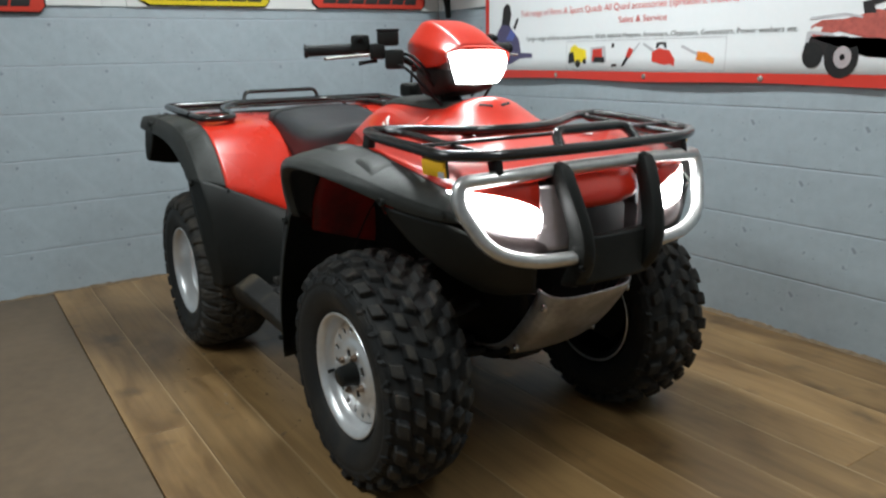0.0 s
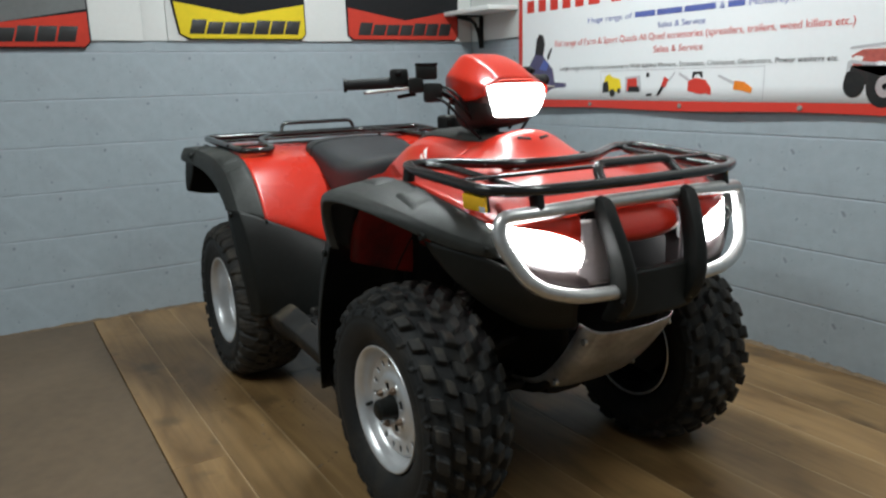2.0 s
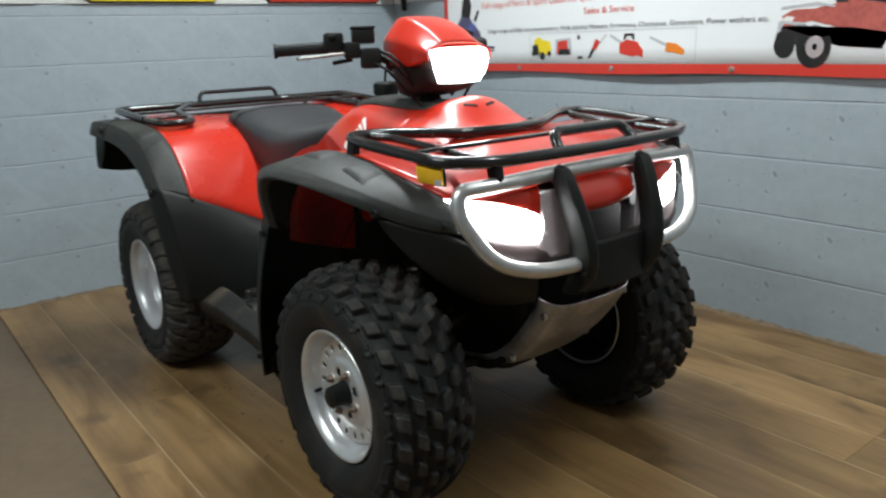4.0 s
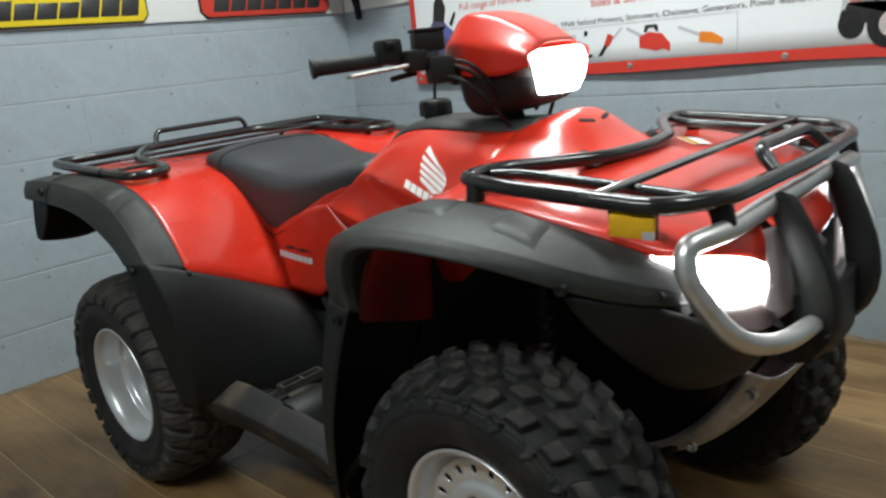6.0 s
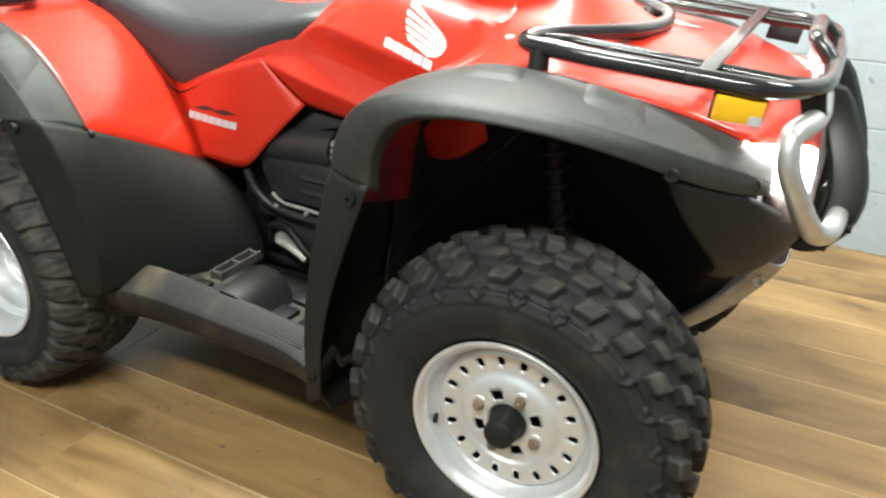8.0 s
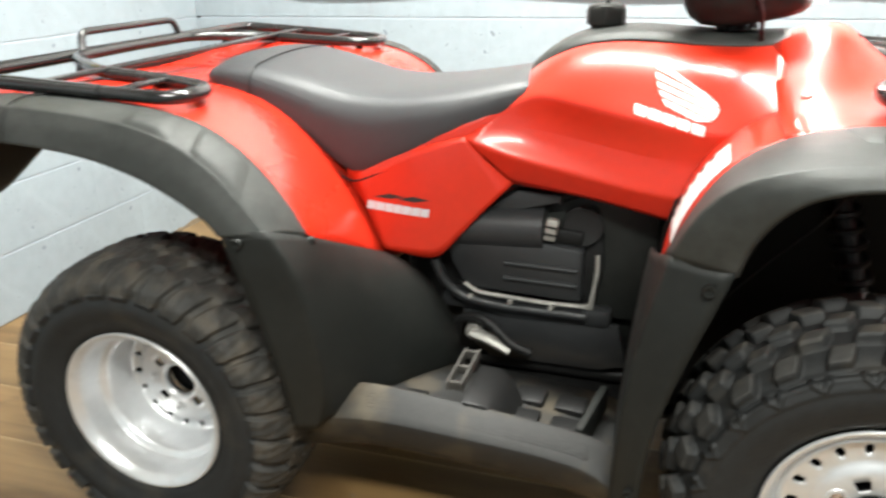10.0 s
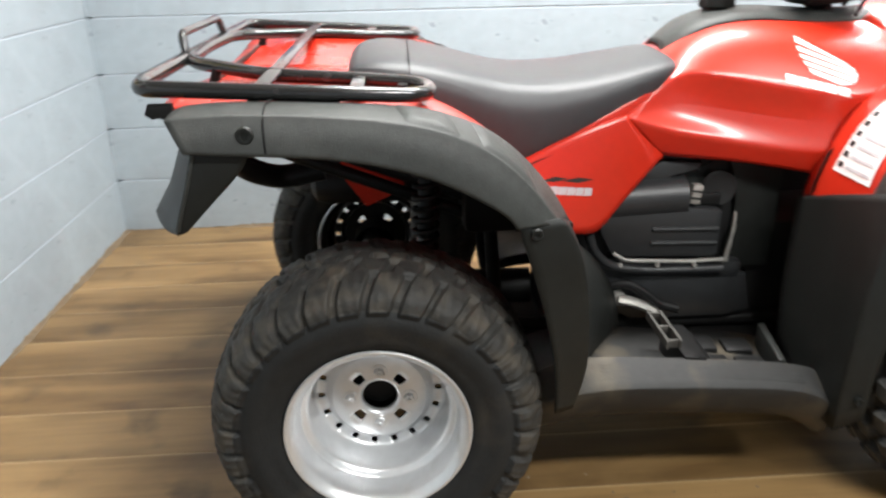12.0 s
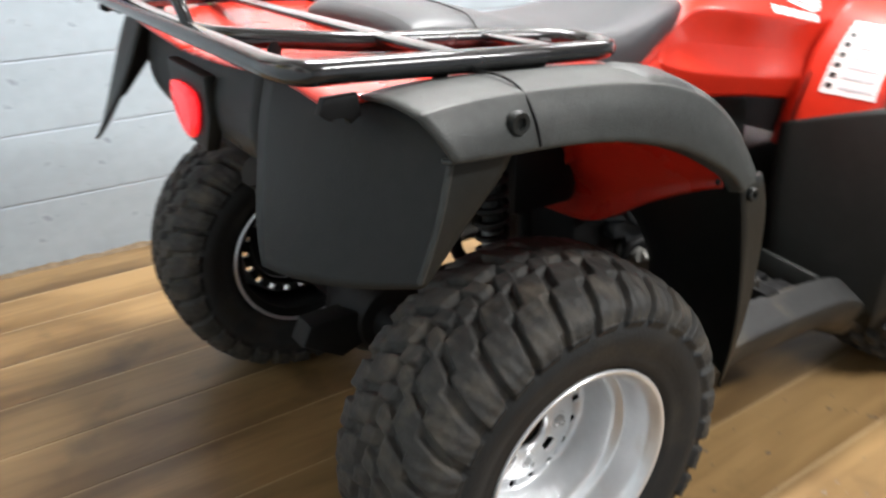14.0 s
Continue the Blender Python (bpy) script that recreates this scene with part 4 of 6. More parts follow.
for dx, k in ((0.0, 1.0), (-0.012, 0.96), (-0.018, 0.80)):
    lamp_rows.append([(-0.944 + dx, y * k, 0.775 + (z - 0.800) * k) for y, z in ((-0.075, 0.840), (0.0, 0.843), (0.075, 0.840), (0.076, 0.812), (0.044, 0.760), (0.0, 0.746), (-0.044, 0.760), (-0.076, 0.812))])
tail_lamp = part("tail_lamp", sheet(lamp_rows, close_rows=True, caps=True), RED_LENS, BODY, "red tail lamp lens", sub=1)
part("lamp_housing", plate(((-0.095, 0.838), (0.095, 0.838), (0.095, 0.775), (0.055, 0.716), (-0.055, 0.716), (-0.095, 0.775)), 0.024, "x", -0.936, 0.006), BLACK, tail_lamp)

# seat
seat_rows = []
for x, zt, w, zb in ((-0.672, 0.888, 0.165, 0.866), (-0.655, 0.908, 0.192, 0.858), (-0.60, 0.916, 0.208, 0.842), (-0.50, 0.902, 0.212, 0.800), (-0.40, 0.872, 0.207, 0.742),
                     (-0.336, 0.856, 0.208, 0.673), (-0.25, 0.852, 0.203, 0.708), (-0.15, 0.862, 0.192, 0.758), (-0.06, 0.878, 0.168, 0.800), (0.005, 0.890, 0.145, 0.828), (0.035, 0.880, 0.125, 0.842)):
    half = [(0.0, zt), (0.5 * w, zt - 0.002), (0.86 * w, zt - 0.012), (0.99 * w, zt - 0.25 * (zt - zb) - 0.008), (1.01 * w, zb + 0.35 * (zt - zb)), (1.0 * w, zb), (0.90 * w, zb - 0.004), (0.0, zb)]
    seat_rows.append([(x, -y, z) for y, z in half] + [(x, y, z) for y, z in reversed(half[1:-1])])
seat = part("seat", sheet(seat_rows, close_rows=True, caps=True), VINYL, BODY, "long black vinyl saddle", sub=2)
for s in (-1, 1):
    edge = S(s, ((-0.655, 0.193, 0.856), (-0.60, 0.209, 0.840), (-0.50, 0.213, 0.797), (-0.40, 0.209, 0.738), (-0.338, 0.210, 0.669), (-0.25, 0.205, 0.704)))
    part("seat_piping", tube(edge, 0.0022, radius=0.03, sides=6), DARK, seat)

# highlight on the saddle's front lip, modelled as a thin pale tube
part("seat_trim", tube([(0.018, -0.124, 0.836), (0.030, -0.118, 0.862), (0.034, -0.07, 0.884), (0.036, 0.0, 0.888), (0.034, 0.07, 0.884), (0.030, 0.118, 0.862), (0.018, 0.124, 0.836)], 0.0045, radius=0.02, sides=8), GREY_INK, seat, "pale tube standing in for the highlight on the saddle's front lip")
seam = [(-0.545, y, z) for y, z in ((-0.2135, 0.845), (-0.209, 0.880), (-0.178, 0.899), (-0.09, 0.9085), (0, 0.9105), (0.09, 0.9085), (0.178, 0.899), (0.209, 0.880), (0.2135, 0.845))]
part("seat_seam", tube(seam, 0.0014, radius=0.03, sides=6), DARK, seat)

# racks
def straps(name, pieces, parent):
    for a, b, w in pieces:
        a, b = Vector(a), Vector(b)
        c, d = (a + b) / 2, b - a
        bm = box((0, 0, 0), (d.length, w, 0.009), bevel=0.003)
        ob = part(name, bm, GLOSS, parent)
        ob.matrix_local = Matrix.Translation(c) @ d.to_track_quat("X", "Z").to_matrix().to_4x4()


def rear_z(x):
    return 0.885 - 0.062 * (x + 0.53)


def RZ(pts, up=0.0):
    return [(x, y, rear_z(x) + up) for x, y in pts]


rear_rack = part("rear_rack", tube(RZ(((-0.70, -0.495), (-0.518, -0.485), (-0.514, -0.375), (-0.64, -0.345), (-0.80, -0.335), (-0.965, -0.22), (-0.975, 0.0),
                                       (-0.965, 0.22), (-0.80, 0.335), (-0.64, 0.345), (-0.514, 0.375), (-0.518, 0.485), (-0.70, 0.495))), 0.0125, radius=0.055), GLOSS, BODY, "black tubular rear carrier rack")
part("outer_rail", tube(RZ(((-0.66, -0.495), (-0.968, -0.503), (-0.980, -0.46), (-0.980, 0.46), (-0.968, 0.503), (-0.66, 0.495))), 0.0135, radius=0.035), GLOSS, rear_rack)
part("grab_hoop", tube([(-0.976, -0.175, 0.912), (-0.985, -0.165, 0.958), (-0.985, 0.165, 0.958), (-0.976, 0.175, 0.912)], 0.0085, radius=0.03), GLOSS, rear_rack)
straps("cross_strap", [((-0.785, -0.49, rear_z(-0.785) + 0.006), (-0.785, 0.49, rear_z(-0.785) + 0.006), 0.026)], rear_rack)
for s in (-1, 1):
    straps("short_strap", [((-0.635, s * 0.49, rear_z(-0.635) + 0.004), (-0.635, s * 0.35, rear_z(-0.635) + 0.004), 0.024)], rear_rack)
    part("rack_hook", plate(((-0.955, 0.890), (-0.918, 0.890), (-0.915, 0.868), (-0.928, 0.860), (-0.935, 0.872), (-0.950, 0.866), (-0.962, 0.874)), 0.014, "y", s * 0.515, 0.003), DARK, rear_rack)
    part("clip", plate(((-0.922, 0.884), (-0.896, 0.884), (-0.894, 0.846), (-0.902, 0.838), (-0.910, 0.846), (-0.912, 0.866), (-0.922, 0.868)), 0.016, "y", s * 0.455, 0.003), STEEL, rear_rack, "worn steel clip under the rail")
    for x, y in ((-0.56, 0.385), (-0.80, 0.49)):
        part("rack_foot", tube([(x, s * y, rear_z(x)), (x, s * y * 0.985, 0.850)], 0.009, radius=0), DARK, rear_rack)
    part("rack_bracket", tube([(-0.90, s * 0.27, 0.905), (-0.915, s * 0.27, 0.86), (-0.90, s * 0.26, 0.84)], 0.009, radius=0.01), DARK, rear_rack)


def front_z(x):
    return 0.906 - 0.075 * (x - 0.58)


def FZ(pts, up=0.0):
    return [(x, y, front_z(x) + up) for x, y in pts]


front_rack = part("front_rack", tube(FZ(((0.565, -0.36), (0.572, -0.40), (0.66, -0.415), (0.93, -0.405), (0.985, -0.30), (0.995, 0.0), (0.985, 0.30), (0.93, 0.405), (0.66, 0.415), (0.572, 0.40), (0.565, 0.36),
                                         (0.575, 0.30), (0.68, 0.13), (0.70, 0.0), (0.68, -0.13), (0.575, -0.30))), 0.0135, closed=True, radius=0.045), GLOSS, BODY, "black tubular front carrier rack")
for s in (-1, 1):
    part("inner_rail", tube(FZ(((0.585, s * 0.345), (0.62, s * 0.315), (0.80, s * 0.315), (0.97, s * 0.32)), -0.002), 0.010, radius=0.03), GLOSS, front_rack)
    part("rack_foot", tube([(0.60, s * 0.405, 0.90), (0.602, s * 0.412, 0.862)], 0.0155, radius=0, sides=14), BLACK, front_rack)
    part("rack_bracket", plate(((0.945, 0.885), (0.985, 0.882), (0.995, 0.835), (0.965, 0.825)), 0.018, "y", s * 0.30, 0.004), DARK, front_rack)
straps("cross_strap", [((0.835, -0.405, front_z(0.835) + 0.007), (0.835, 0.405, front_z(0.835) + 0.007), 0.024)], front_rack)
part("grab_hoop", tube([(0.992, -0.125, front_z(0.99)), (0.955, -0.115, front_z(0.99) + 0.040), (0.955, 0.115, front_z(0.99) + 0.040), (0.992, 0.125, front_z(0.99))], 0.0125, radius=0.03), GLOSS, front_rack)

# bull bar
bull = part("bull_bar", tube([(0.985, -0.15, 0.832), (0.985, -0.30, 0.828), (0.955, -0.385, 0.822), (0.962, -0.392, 0.775), (1.010, -0.345, 0.672), (1.040, -0.245, 0.640), (1.050, -0.135, 0.637)], 0.0165, radius=0.055, sides=14), ALU, BODY, "silver tubular aluminium bull bar")
part("bar_loop", tube([(0.985, 0.15, 0.832), (0.985, 0.30, 0.828), (0.955, 0.385, 0.822), (0.962, 0.392, 0.775), (1.010, 0.345, 0.672), (1.040, 0.245, 0.640), (1.050, 0.135, 0.637)], 0.0165, radius=0.055, sides=14), ALU, bull)
part("cross_tube", tube([(0.985, -0.16, 0.832), (0.985, 0.16, 0.832)], 0.0165, radius=0, sides=14), ALU, bull)
for s in (-1, 1):
    rows = [S(s, r) for r in (
        ((0.972, 0.167, 0.856), (0.972, 0.113, 0.856), (1.020, 0.109, 0.858), (1.024, 0.163, 0.858)),
        ((0.984, 0.162, 0.800), (0.984, 0.111, 0.800), (1.046, 0.107, 0.800), (1.050, 0.157, 0.800)),
        ((1.014, 0.150, 0.730), (1.014, 0.103, 0.730), (1.078, 0.097, 0.730), (1.082, 0.147, 0.730)),
        ((1.028, 0.142, 0.660), (1.028, 0.091, 0.660), (1.094, 0.085, 0.655), (1.098, 0.139, 0.655)),
        ((1.006, 0.142, 0.585), (1.006, 0.083, 0.585), (1.078, 0.077, 0.590), (1.082, 0.139, 0.590)),
        ((0.967, 0.137, 0.548), (0.967, 0.083, 0.548), (1.032, 0.077, 0.548), (1.034, 0.131, 0.548)))]
    up = part("upright", sheet(rows, close_rows=True, caps=True), BLACK, bull, "thick black moulded upright", sub=1, sharp=35)
    bolt(bull, (1.07, s * 0.13, 0.615), 0.009, "x", 1, DARK)
rows = [[(1.030, y, z) if abs(y) > 0.10 else (1.045, y, z) for y in (-0.125, -0.06, 0.06, 0.125)] for z in (0.675, 0.655, 0.60, 0.565)]
part("lower_crossmember", sheet(rows), BLACK, bull, solid=0.03, sub=2)
# solid block coloured near-black, in place of the shade between the uprights
part("grille", box((0.95, 0, 0.66), (0.03, 0.24, 0.13), bevel=0.01), SHADE_BLACK, BODY, "near-black block that paints the shade behind the bull bar")

# headlights
def headlight(s):
    rows = [S(s, r) for r in (
        ((0.902, 0.380, 0.802), (0.955, 0.340, 0.797), (0.985, 0.285, 0.786), (0.992, 0.232, 0.766), (0.993, 0.204, 0.753)),
        ((0.914, 0.378, 0.776), (0.962, 0.335, 0.765), (0.988, 0.275, 0.755), (0.995, 0.225, 0.745), (0.995, 0.182, 0.735)),
        ((0.935, 0.364, 0.745), (0.972, 0.325, 0.730), (0.990, 0.270, 0.722), (0.995, 0.220, 0.715), (0.995, 0.176, 0.708)),
        ((0.948, 0.347, 0.732), (0.977, 0.310, 0.714), (0.990, 0.265, 0.703), (0.994, 0.220, 0.697), (0.993, 0.190, 0.694)))]
    h = part("headlight", sheet(rows), HEADLIGHT, BODY, "lit white headlight lens", solid=0.006, sub=2)
    rows = [S(s, r) for r in (
        ((0.985, 0.198, 0.800), (0.998, 0.160, 0.800), (1.000, 0.125, 0.800)),
        ((0.995, 0.190, 0.752), (1.004, 0.155, 0.745), (1.008, 0.118, 0.745)),
        ((0.997, 0.178, 0.700), (1.006, 0.150, 0.690), (1.010, 0.112, 0.690)),
        ((0.998, 0.240, 0.655), (1.008, 0.175, 0.650), (1.010, 0.110, 0.650)))]
    part("headlight_surround", sheet(rows), TRIM, h, "smoky grey headlight surround", solid=0.004, sub=2)
    rows = [S(s, r) for r in (((0.943, 0.352, 0.731), (0.976, 0.310, 0.712), (0.990, 0.250, 0.698), (0.992, 0.186, 0.690)),
                              ((0.958, 0.345, 0.690), (0.995, 0.300, 0.665), (1.008, 0.250, 0.655), (1.012, 0.180, 0.650)))]
    part("lower_trim", sheet(rows), LOWER_TRIM, h, solid=0.004, sub=1)
    rows = [S(s, r) for r in (
        ((0.900, 0.384, 0.808), (0.950, 0.338, 0.808), (0.975, 0.265, 0.808), (0.985, 0.190, 0.808)),
        ((0.906, 0.382, 0.804), (0.958, 0.336, 0.802), (0.987, 0.270, 0.798), (0.996, 0.192, 0.786)),
        ((0.906, 0.380, 0.801), (0.958, 0.338, 0.796), (0.988, 0.283, 0.784), (0.996, 0.196, 0.752)))]
    part("headlight_brow", sheet(rows), RED, h, "red strip above the lens", solid=0.004, sub=1)
    # housing behind the lens
    part("housing", plate(((0.86, 0.790), (0.925, 0.780), (0.935, 0.70), (0.89, 0.72)), 0.16, "y", s * 0.27, 0.01), DARK, h)
    return h


both(headlight)
# side reflectors
for s in (-1, 1):
    bm = box((0, 0, 0), (0.066, 0.010, 0.036), bevel=0.003)
    refl = part("side_reflector", bm, AMBER, BODY, "amber side reflector with a scuffed corner")
    refl.matrix_local = pose(0.886, s * 0.402, 0.850, -s * 12, 4, -s * 14)
    part("scuff", box((0.024, s * 0.0052, -0.011), (0.017, 0.001, 0.013)), GREY_INK, refl)
    part("reflector_base", box((0, -s * 0.006, 0), (0.072, 0.006, 0.042), bevel=0.002), BLACK, refl)

# skid plate
rows = []
for x, z, w in ((0.992, 0.520, 0.146), (0.984, 0.498, 0.147), (0.930, 0.420, 0.145), (0.855, 0.345, 0.140), (0.79, 0.305, 0.135), (0.66, 0.285, 0.13)):
    rows.append([(x - 0.045, -w - 0.004, z + 0.020), (x - 0.004, -w * 0.93, z), (x + 0.004, -w * 0.4, z - 0.004), (x + 0.004, w * 0.4, z - 0.004), (x - 0.004, w * 0.93, z), (x - 0.045, w + 0.004, z + 0.020)])
skid = part("skid_plate", sheet(rows), PLATE, BODY, "scratched bare metal skid plate", solid=0.004, sub=2)
for s in (-1, 1):
    bolt(skid, (0.955, s * 0.141, 0.492), 0.010, "y", s, CHROME)
    bolt(skid, (0.840, s * 0.134, 0.350), 0.010, "y", s, CHROME)

# handlebar, controls and headlamp pod
bars = part("handlebar", tube([(0.165, -0.375, 1.110), (0.235, -0.24, 1.115), (0.300, -0.13, 1.090), (0.335, -0.07, 1.045), (0.335, 0.07, 1.045), (0.300, 0.13, 1.090), (0.235, 0.24, 1.115), (0.165, 0.375, 1.110)], 0.011, radius=0.05), DARK, BODY, "black steel handlebar")
for s in (-1, 1):
    gp = [Vector((0.165, s * 0.375, 1.110)), Vector((0.235, s * 0.245, 1.1145))]
    d = gp[1] - gp[0]
    ring = []
    rad = []
    for k in range(25):
        ring.append(gp[0] + d * (k / 24))
        rad.append(0.0205 if k < 2 else (0.0172 if k % 2 else 0.0158))
    bm = bmesh.new()
    add_tube(bm, ring, rad, sides=14)
    part("grip", bm, RUBBER, bars, "ribbed black rubber grip")
    part("lever", tube([(0.305, s * 0.185, 1.098), (0.290, s * 0.235, 1.096), (0.245, s * 0.335, 1.088), (0.250, s * 0.350, 1.087)], 0.0062, radius=0.02, flat=0.7), CAST, bars, "bare alloy brake lever")
    part("lever_perch", box((0.285, s * 0.200, 1.105), (0.055, 0.045, 0.045), (0, 0, s * 28), 0.008), BLACK, bars)
    part("switch_block", box((0.243, s * 0.232, 1.128), (0.045, 0.055, 0.052), (0, 0, s * 28), 0.010), BLACK, bars, "black switch housing")
    part("switch_button", box((0.262, s * 0.245, 1.140), (0.02, 0.02, 0.014), (0, 0, s * 28), 0.004), DARK, bars)
part("brake_reservoir", box((0.300, -0.172, 1.140), (0.050, 0.062, 0.040), (0, 0, -28), 0.006), BLACK, bars, "square black brake fluid reservoir")
part("reservoir_lid", box((0.300, -0.172, 1.163), (0.054, 0.066, 0.008), (0, 0, -28), 0.003), DARK, bars)
part("throttle_box", box((0.322, -0.165, 1.082), (0.045, 0.055, 0.055), (0, 0, -28), 0.008), BLACK, bars)
part("thumb_throttle", tube([(0.292, -0.205, 1.080), (0.268, -0.235, 1.075), (0.262, -0.250, 1.072)], 0.006, radius=0.01), DARK, bars)
for k, (y0, z0, x1, y1, z1) in enumerate(((-0.15, 1.09, 0.40, -0.05, 0.97), (-0.17, 1.07, 0.42, -0.07, 0.95), (-0.14, 1.10, 0.36, -0.02, 0.96), (0.15, 1.09, 0.40, 0.05, 0.97), (0.17, 1.07, 0.42, 0.07, 0.95))):
    part("cable", tube([(0.315, y0, z0), (0.38, y0 * 0.95, z0 - 0.01), (0.41, y0 * 0.75, z0 - 0.06), (x1, y1, z1)], 0.0045, radius=0.05, sides=7), DARK, bars)
# pod: a red hood over a black shell with a wide lens
pod_rows = []
for x, w, zt, zb in ((0.262, 0.078, 1.142, 1.085), (0.280, 0.096, 1.176, 1.075), (0.318, 0.108, 1.196, 1.062), (0.40, 0.112, 1.176, 1.055), (0.462, 0.114, 1.148, 1.060), (0.508, 0.110, 1.114, 1.072)):
    half = [(0.0, zt), (0.46 * w, zt - 0.001), (0.56 * w, zt - 0.004), (0.63 * w, zt - 0.013), (0.98 * w, (zt + zb) / 2 + 0.004), (1.0 * w, (zt + zb) / 2 - 0.006), (0.97 * w, zb)]
    pod_rows.append([(x, -y, z) for y, z in reversed(half)] + [(x, y, z) for y, z in half[1:]])
pod = part("headlamp_pod", sheet(pod_rows), RED, BODY, "red plastic headlamp cowl on the handlebar", solid=0.004, sub=2)
shell = []
for x, w, zt, zb in ((0.275, 0.070, 1.090, 1.00), (0.31, 0.095, 1.085, 0.965), (0.38, 0.104, 1.075, 0.968), (0.46, 0.104, 1.075, 0.985), (0.505, 0.096, 1.075, 0.998)):
    half = [(0.0, zt), (0.9 * w, zt), (1.0 * w, zt - 0.02), (0.85 * w, zb + 0.02), (0.7 * w, zb), (0.0, zb)]
    shell.append([(x, -y, z) for y, z in half] + [(x, y, z) for y, z in reversed(half[1:-1])])
part("pod_shell", sheet(shell, close_rows=True, caps=True), BLACK, pod, "black plastic lamp housing", sub=1)
lens = [[(0.498, -0.096, 1.098), (0.516, -0.05, 1.101), (0.516, 0.05, 1.101), (0.498, 0.096, 1.098)],
        [(0.510, -0.099, 1.076), (0.530, -0.05, 1.078), (0.530, 0.05, 1.078), (0.510, 0.099, 1.076)],
        [(0.508, -0.088, 1.038), (0.530, -0.05, 1.036), (0.530, 0.05, 1.036), (0.508, 0.088, 1.038)],
        [(0.500, -0.072, 1.014), (0.520, -0.045, 1.011), (0.520, 0.045, 1.011), (0.500, 0.072, 1.014)]]
part("pod_lens", sheet(lens), POD_LIGHT, pod, "lit white lamp lens", solid=0.005, sub=2)
part("steering_stem", tube([(0.40, 0, 0.90), (0.335, 0, 1.05)], 0.028, radius=0), DARK, BODY)
part("key_switch", lathe([(0, 0.03), (0.018, 0.03), (0.02, 0.02), (0.02, 0)], 16, (0.255, -0.05, 1.06), "x"), DARK, BODY)
# slots and a small label on the hood
hood_tree = surface_of(hood)
for s in (-1, 1):
    slot = part("hood_slot", box((0, 0, 0), (0.040, 0.010, 0.005), (0, 0, s * 12), 0.002), SHADE_BLACK, hood, "dark slot in the hood")
    slot.matrix_local = on_top(hood_tree, 0.586, s * 0.034, -0.001)
    screw = part("hood_screw", lathe([(0, 0.003), (0.007, 0.003), (0.009, 0.001), (0.009, -0.003)], 12, (0, 0, 0), "z"), CAST, hood)
    screw.matrix_local = on_top(hood_tree, 0.485, s * 0.235, 0.001)
tag = part("hood_label", box((0, 0, 0), (0.12, 0.045, 0.0008)), WHITE_INK, hood, "white and orange label")
tag.matrix_local = on_top(hood_tree, 0.675, 0.255, 0.0025)
part("label_band", box((0, 0.012, 0.0006), (0.116, 0.014, 0.0008)), AMBER, tag)
for s in (-1, 1):
    boss = part("hood_buffer", lathe([(0, 0.014), (0.013, 0.014), (0.017, 0.010), (0.018, -0.004)], 16, (0, 0, 0), "z"), BLACK, hood, "round black rubber buffer")
    boss.matrix_local = on_top(hood_tree, 0.640, s * 0.135, 0.0)

# running boards, foot pegs and engine
def running_board(s):
    rows = []
    for x, zi, zo, y in ((-0.345, 0.318, 0.290, 0.500), (-0.315, 0.340, 0.306, 0.508), (-0.270, 0.356, 0.318, 0.512), (-0.205, 0.362, 0.327, 0.512), (-0.140, 0.358, 0.327, 0.511), (-0.040, 0.349, 0.321, 0.510),
                         (0.060, 0.340, 0.314, 0.508), (0.140, 0.331, 0.307, 0.507), (0.200, 0.322, 0.296, 0.508), (0.235, 0.310, 0.278, 0.512), (0.255, 0.296, 0.258, 0.514)):
        rows.append(S(s, [(x, 0.34, zo - 0.105), (x, y - 0.050, zo - 0.100), (x, y - 0.020, zo - 0.060), (x, y - 0.001, zo - 0.012), (x, y, zo), (x, y - 0.006, zo + 0.004), (x, 0.458, zi - 0.002), (x, 0.450, zi), (x, 0.444, zi - 0.003),
                          (x, 0.440, zi - 0.045), (x, 0.434, zi - 0.052), (x, 0.22, zi - 0.056)]))
    ob = part("running_board", sheet(rows), DUSTY, BODY, "scuffed black plastic running board", solid=0.005, sub=1, sharp=35)
    for k in range(5):
        v = 0.492 - 0.006 * k
        part("edge_rib", tube(S(s, [(x, v, zo + 0.004 + (zi - zo - 0.006) * (0.506 - v) / 0.048) for x, zi, zo in ((-0.205, 0.362, 0.327), (-0.140, 0.358, 0.327), (-0.040, 0.349, 0.321), (0.060, 0.340, 0.314), (0.140, 0.331, 0.307), (0.200, 0.322, 0.296))]), 0.0017, radius=0.02, sides=5), DUSTY, ob)
    # moulded treads on the sunken floor
    for i in range(2):
        for j in range(2):
            x, y = 0.065 + 0.080 * i, 0.300 + 0.080 * j
            part("tread_block", box((x, s * y, 0.292 - 0.10 * x), (0.060, 0.058, 0.024), (0, 0, s * 4), 0.006), DARK, ob)
    for i in range(2):
        part("tread_block", box((-0.215 + 0.07 * i, s * 0.39, 0.307), (0.048, 0.034, 0.018), (0, 0, 0), 0.005), DARK, ob)
    for x, y in ((-0.185, 0.418), (-0.130, 0.418), (0.075, 0.418), (0.135, 0.418)):
        part("drain_hole", box((x, s * y, 0.294 - 0.10 * x), (0.030, 0.018, 0.010), (0, 0, 0), 0.002), SHADE_BLACK, ob)
    part("front_brace", box((0.190, s * 0.36, 0.300), (0.016, 0.16, 0.055), (0, 0, s * 10), 0.005), BLACK, ob)
    return ob


both(running_board)


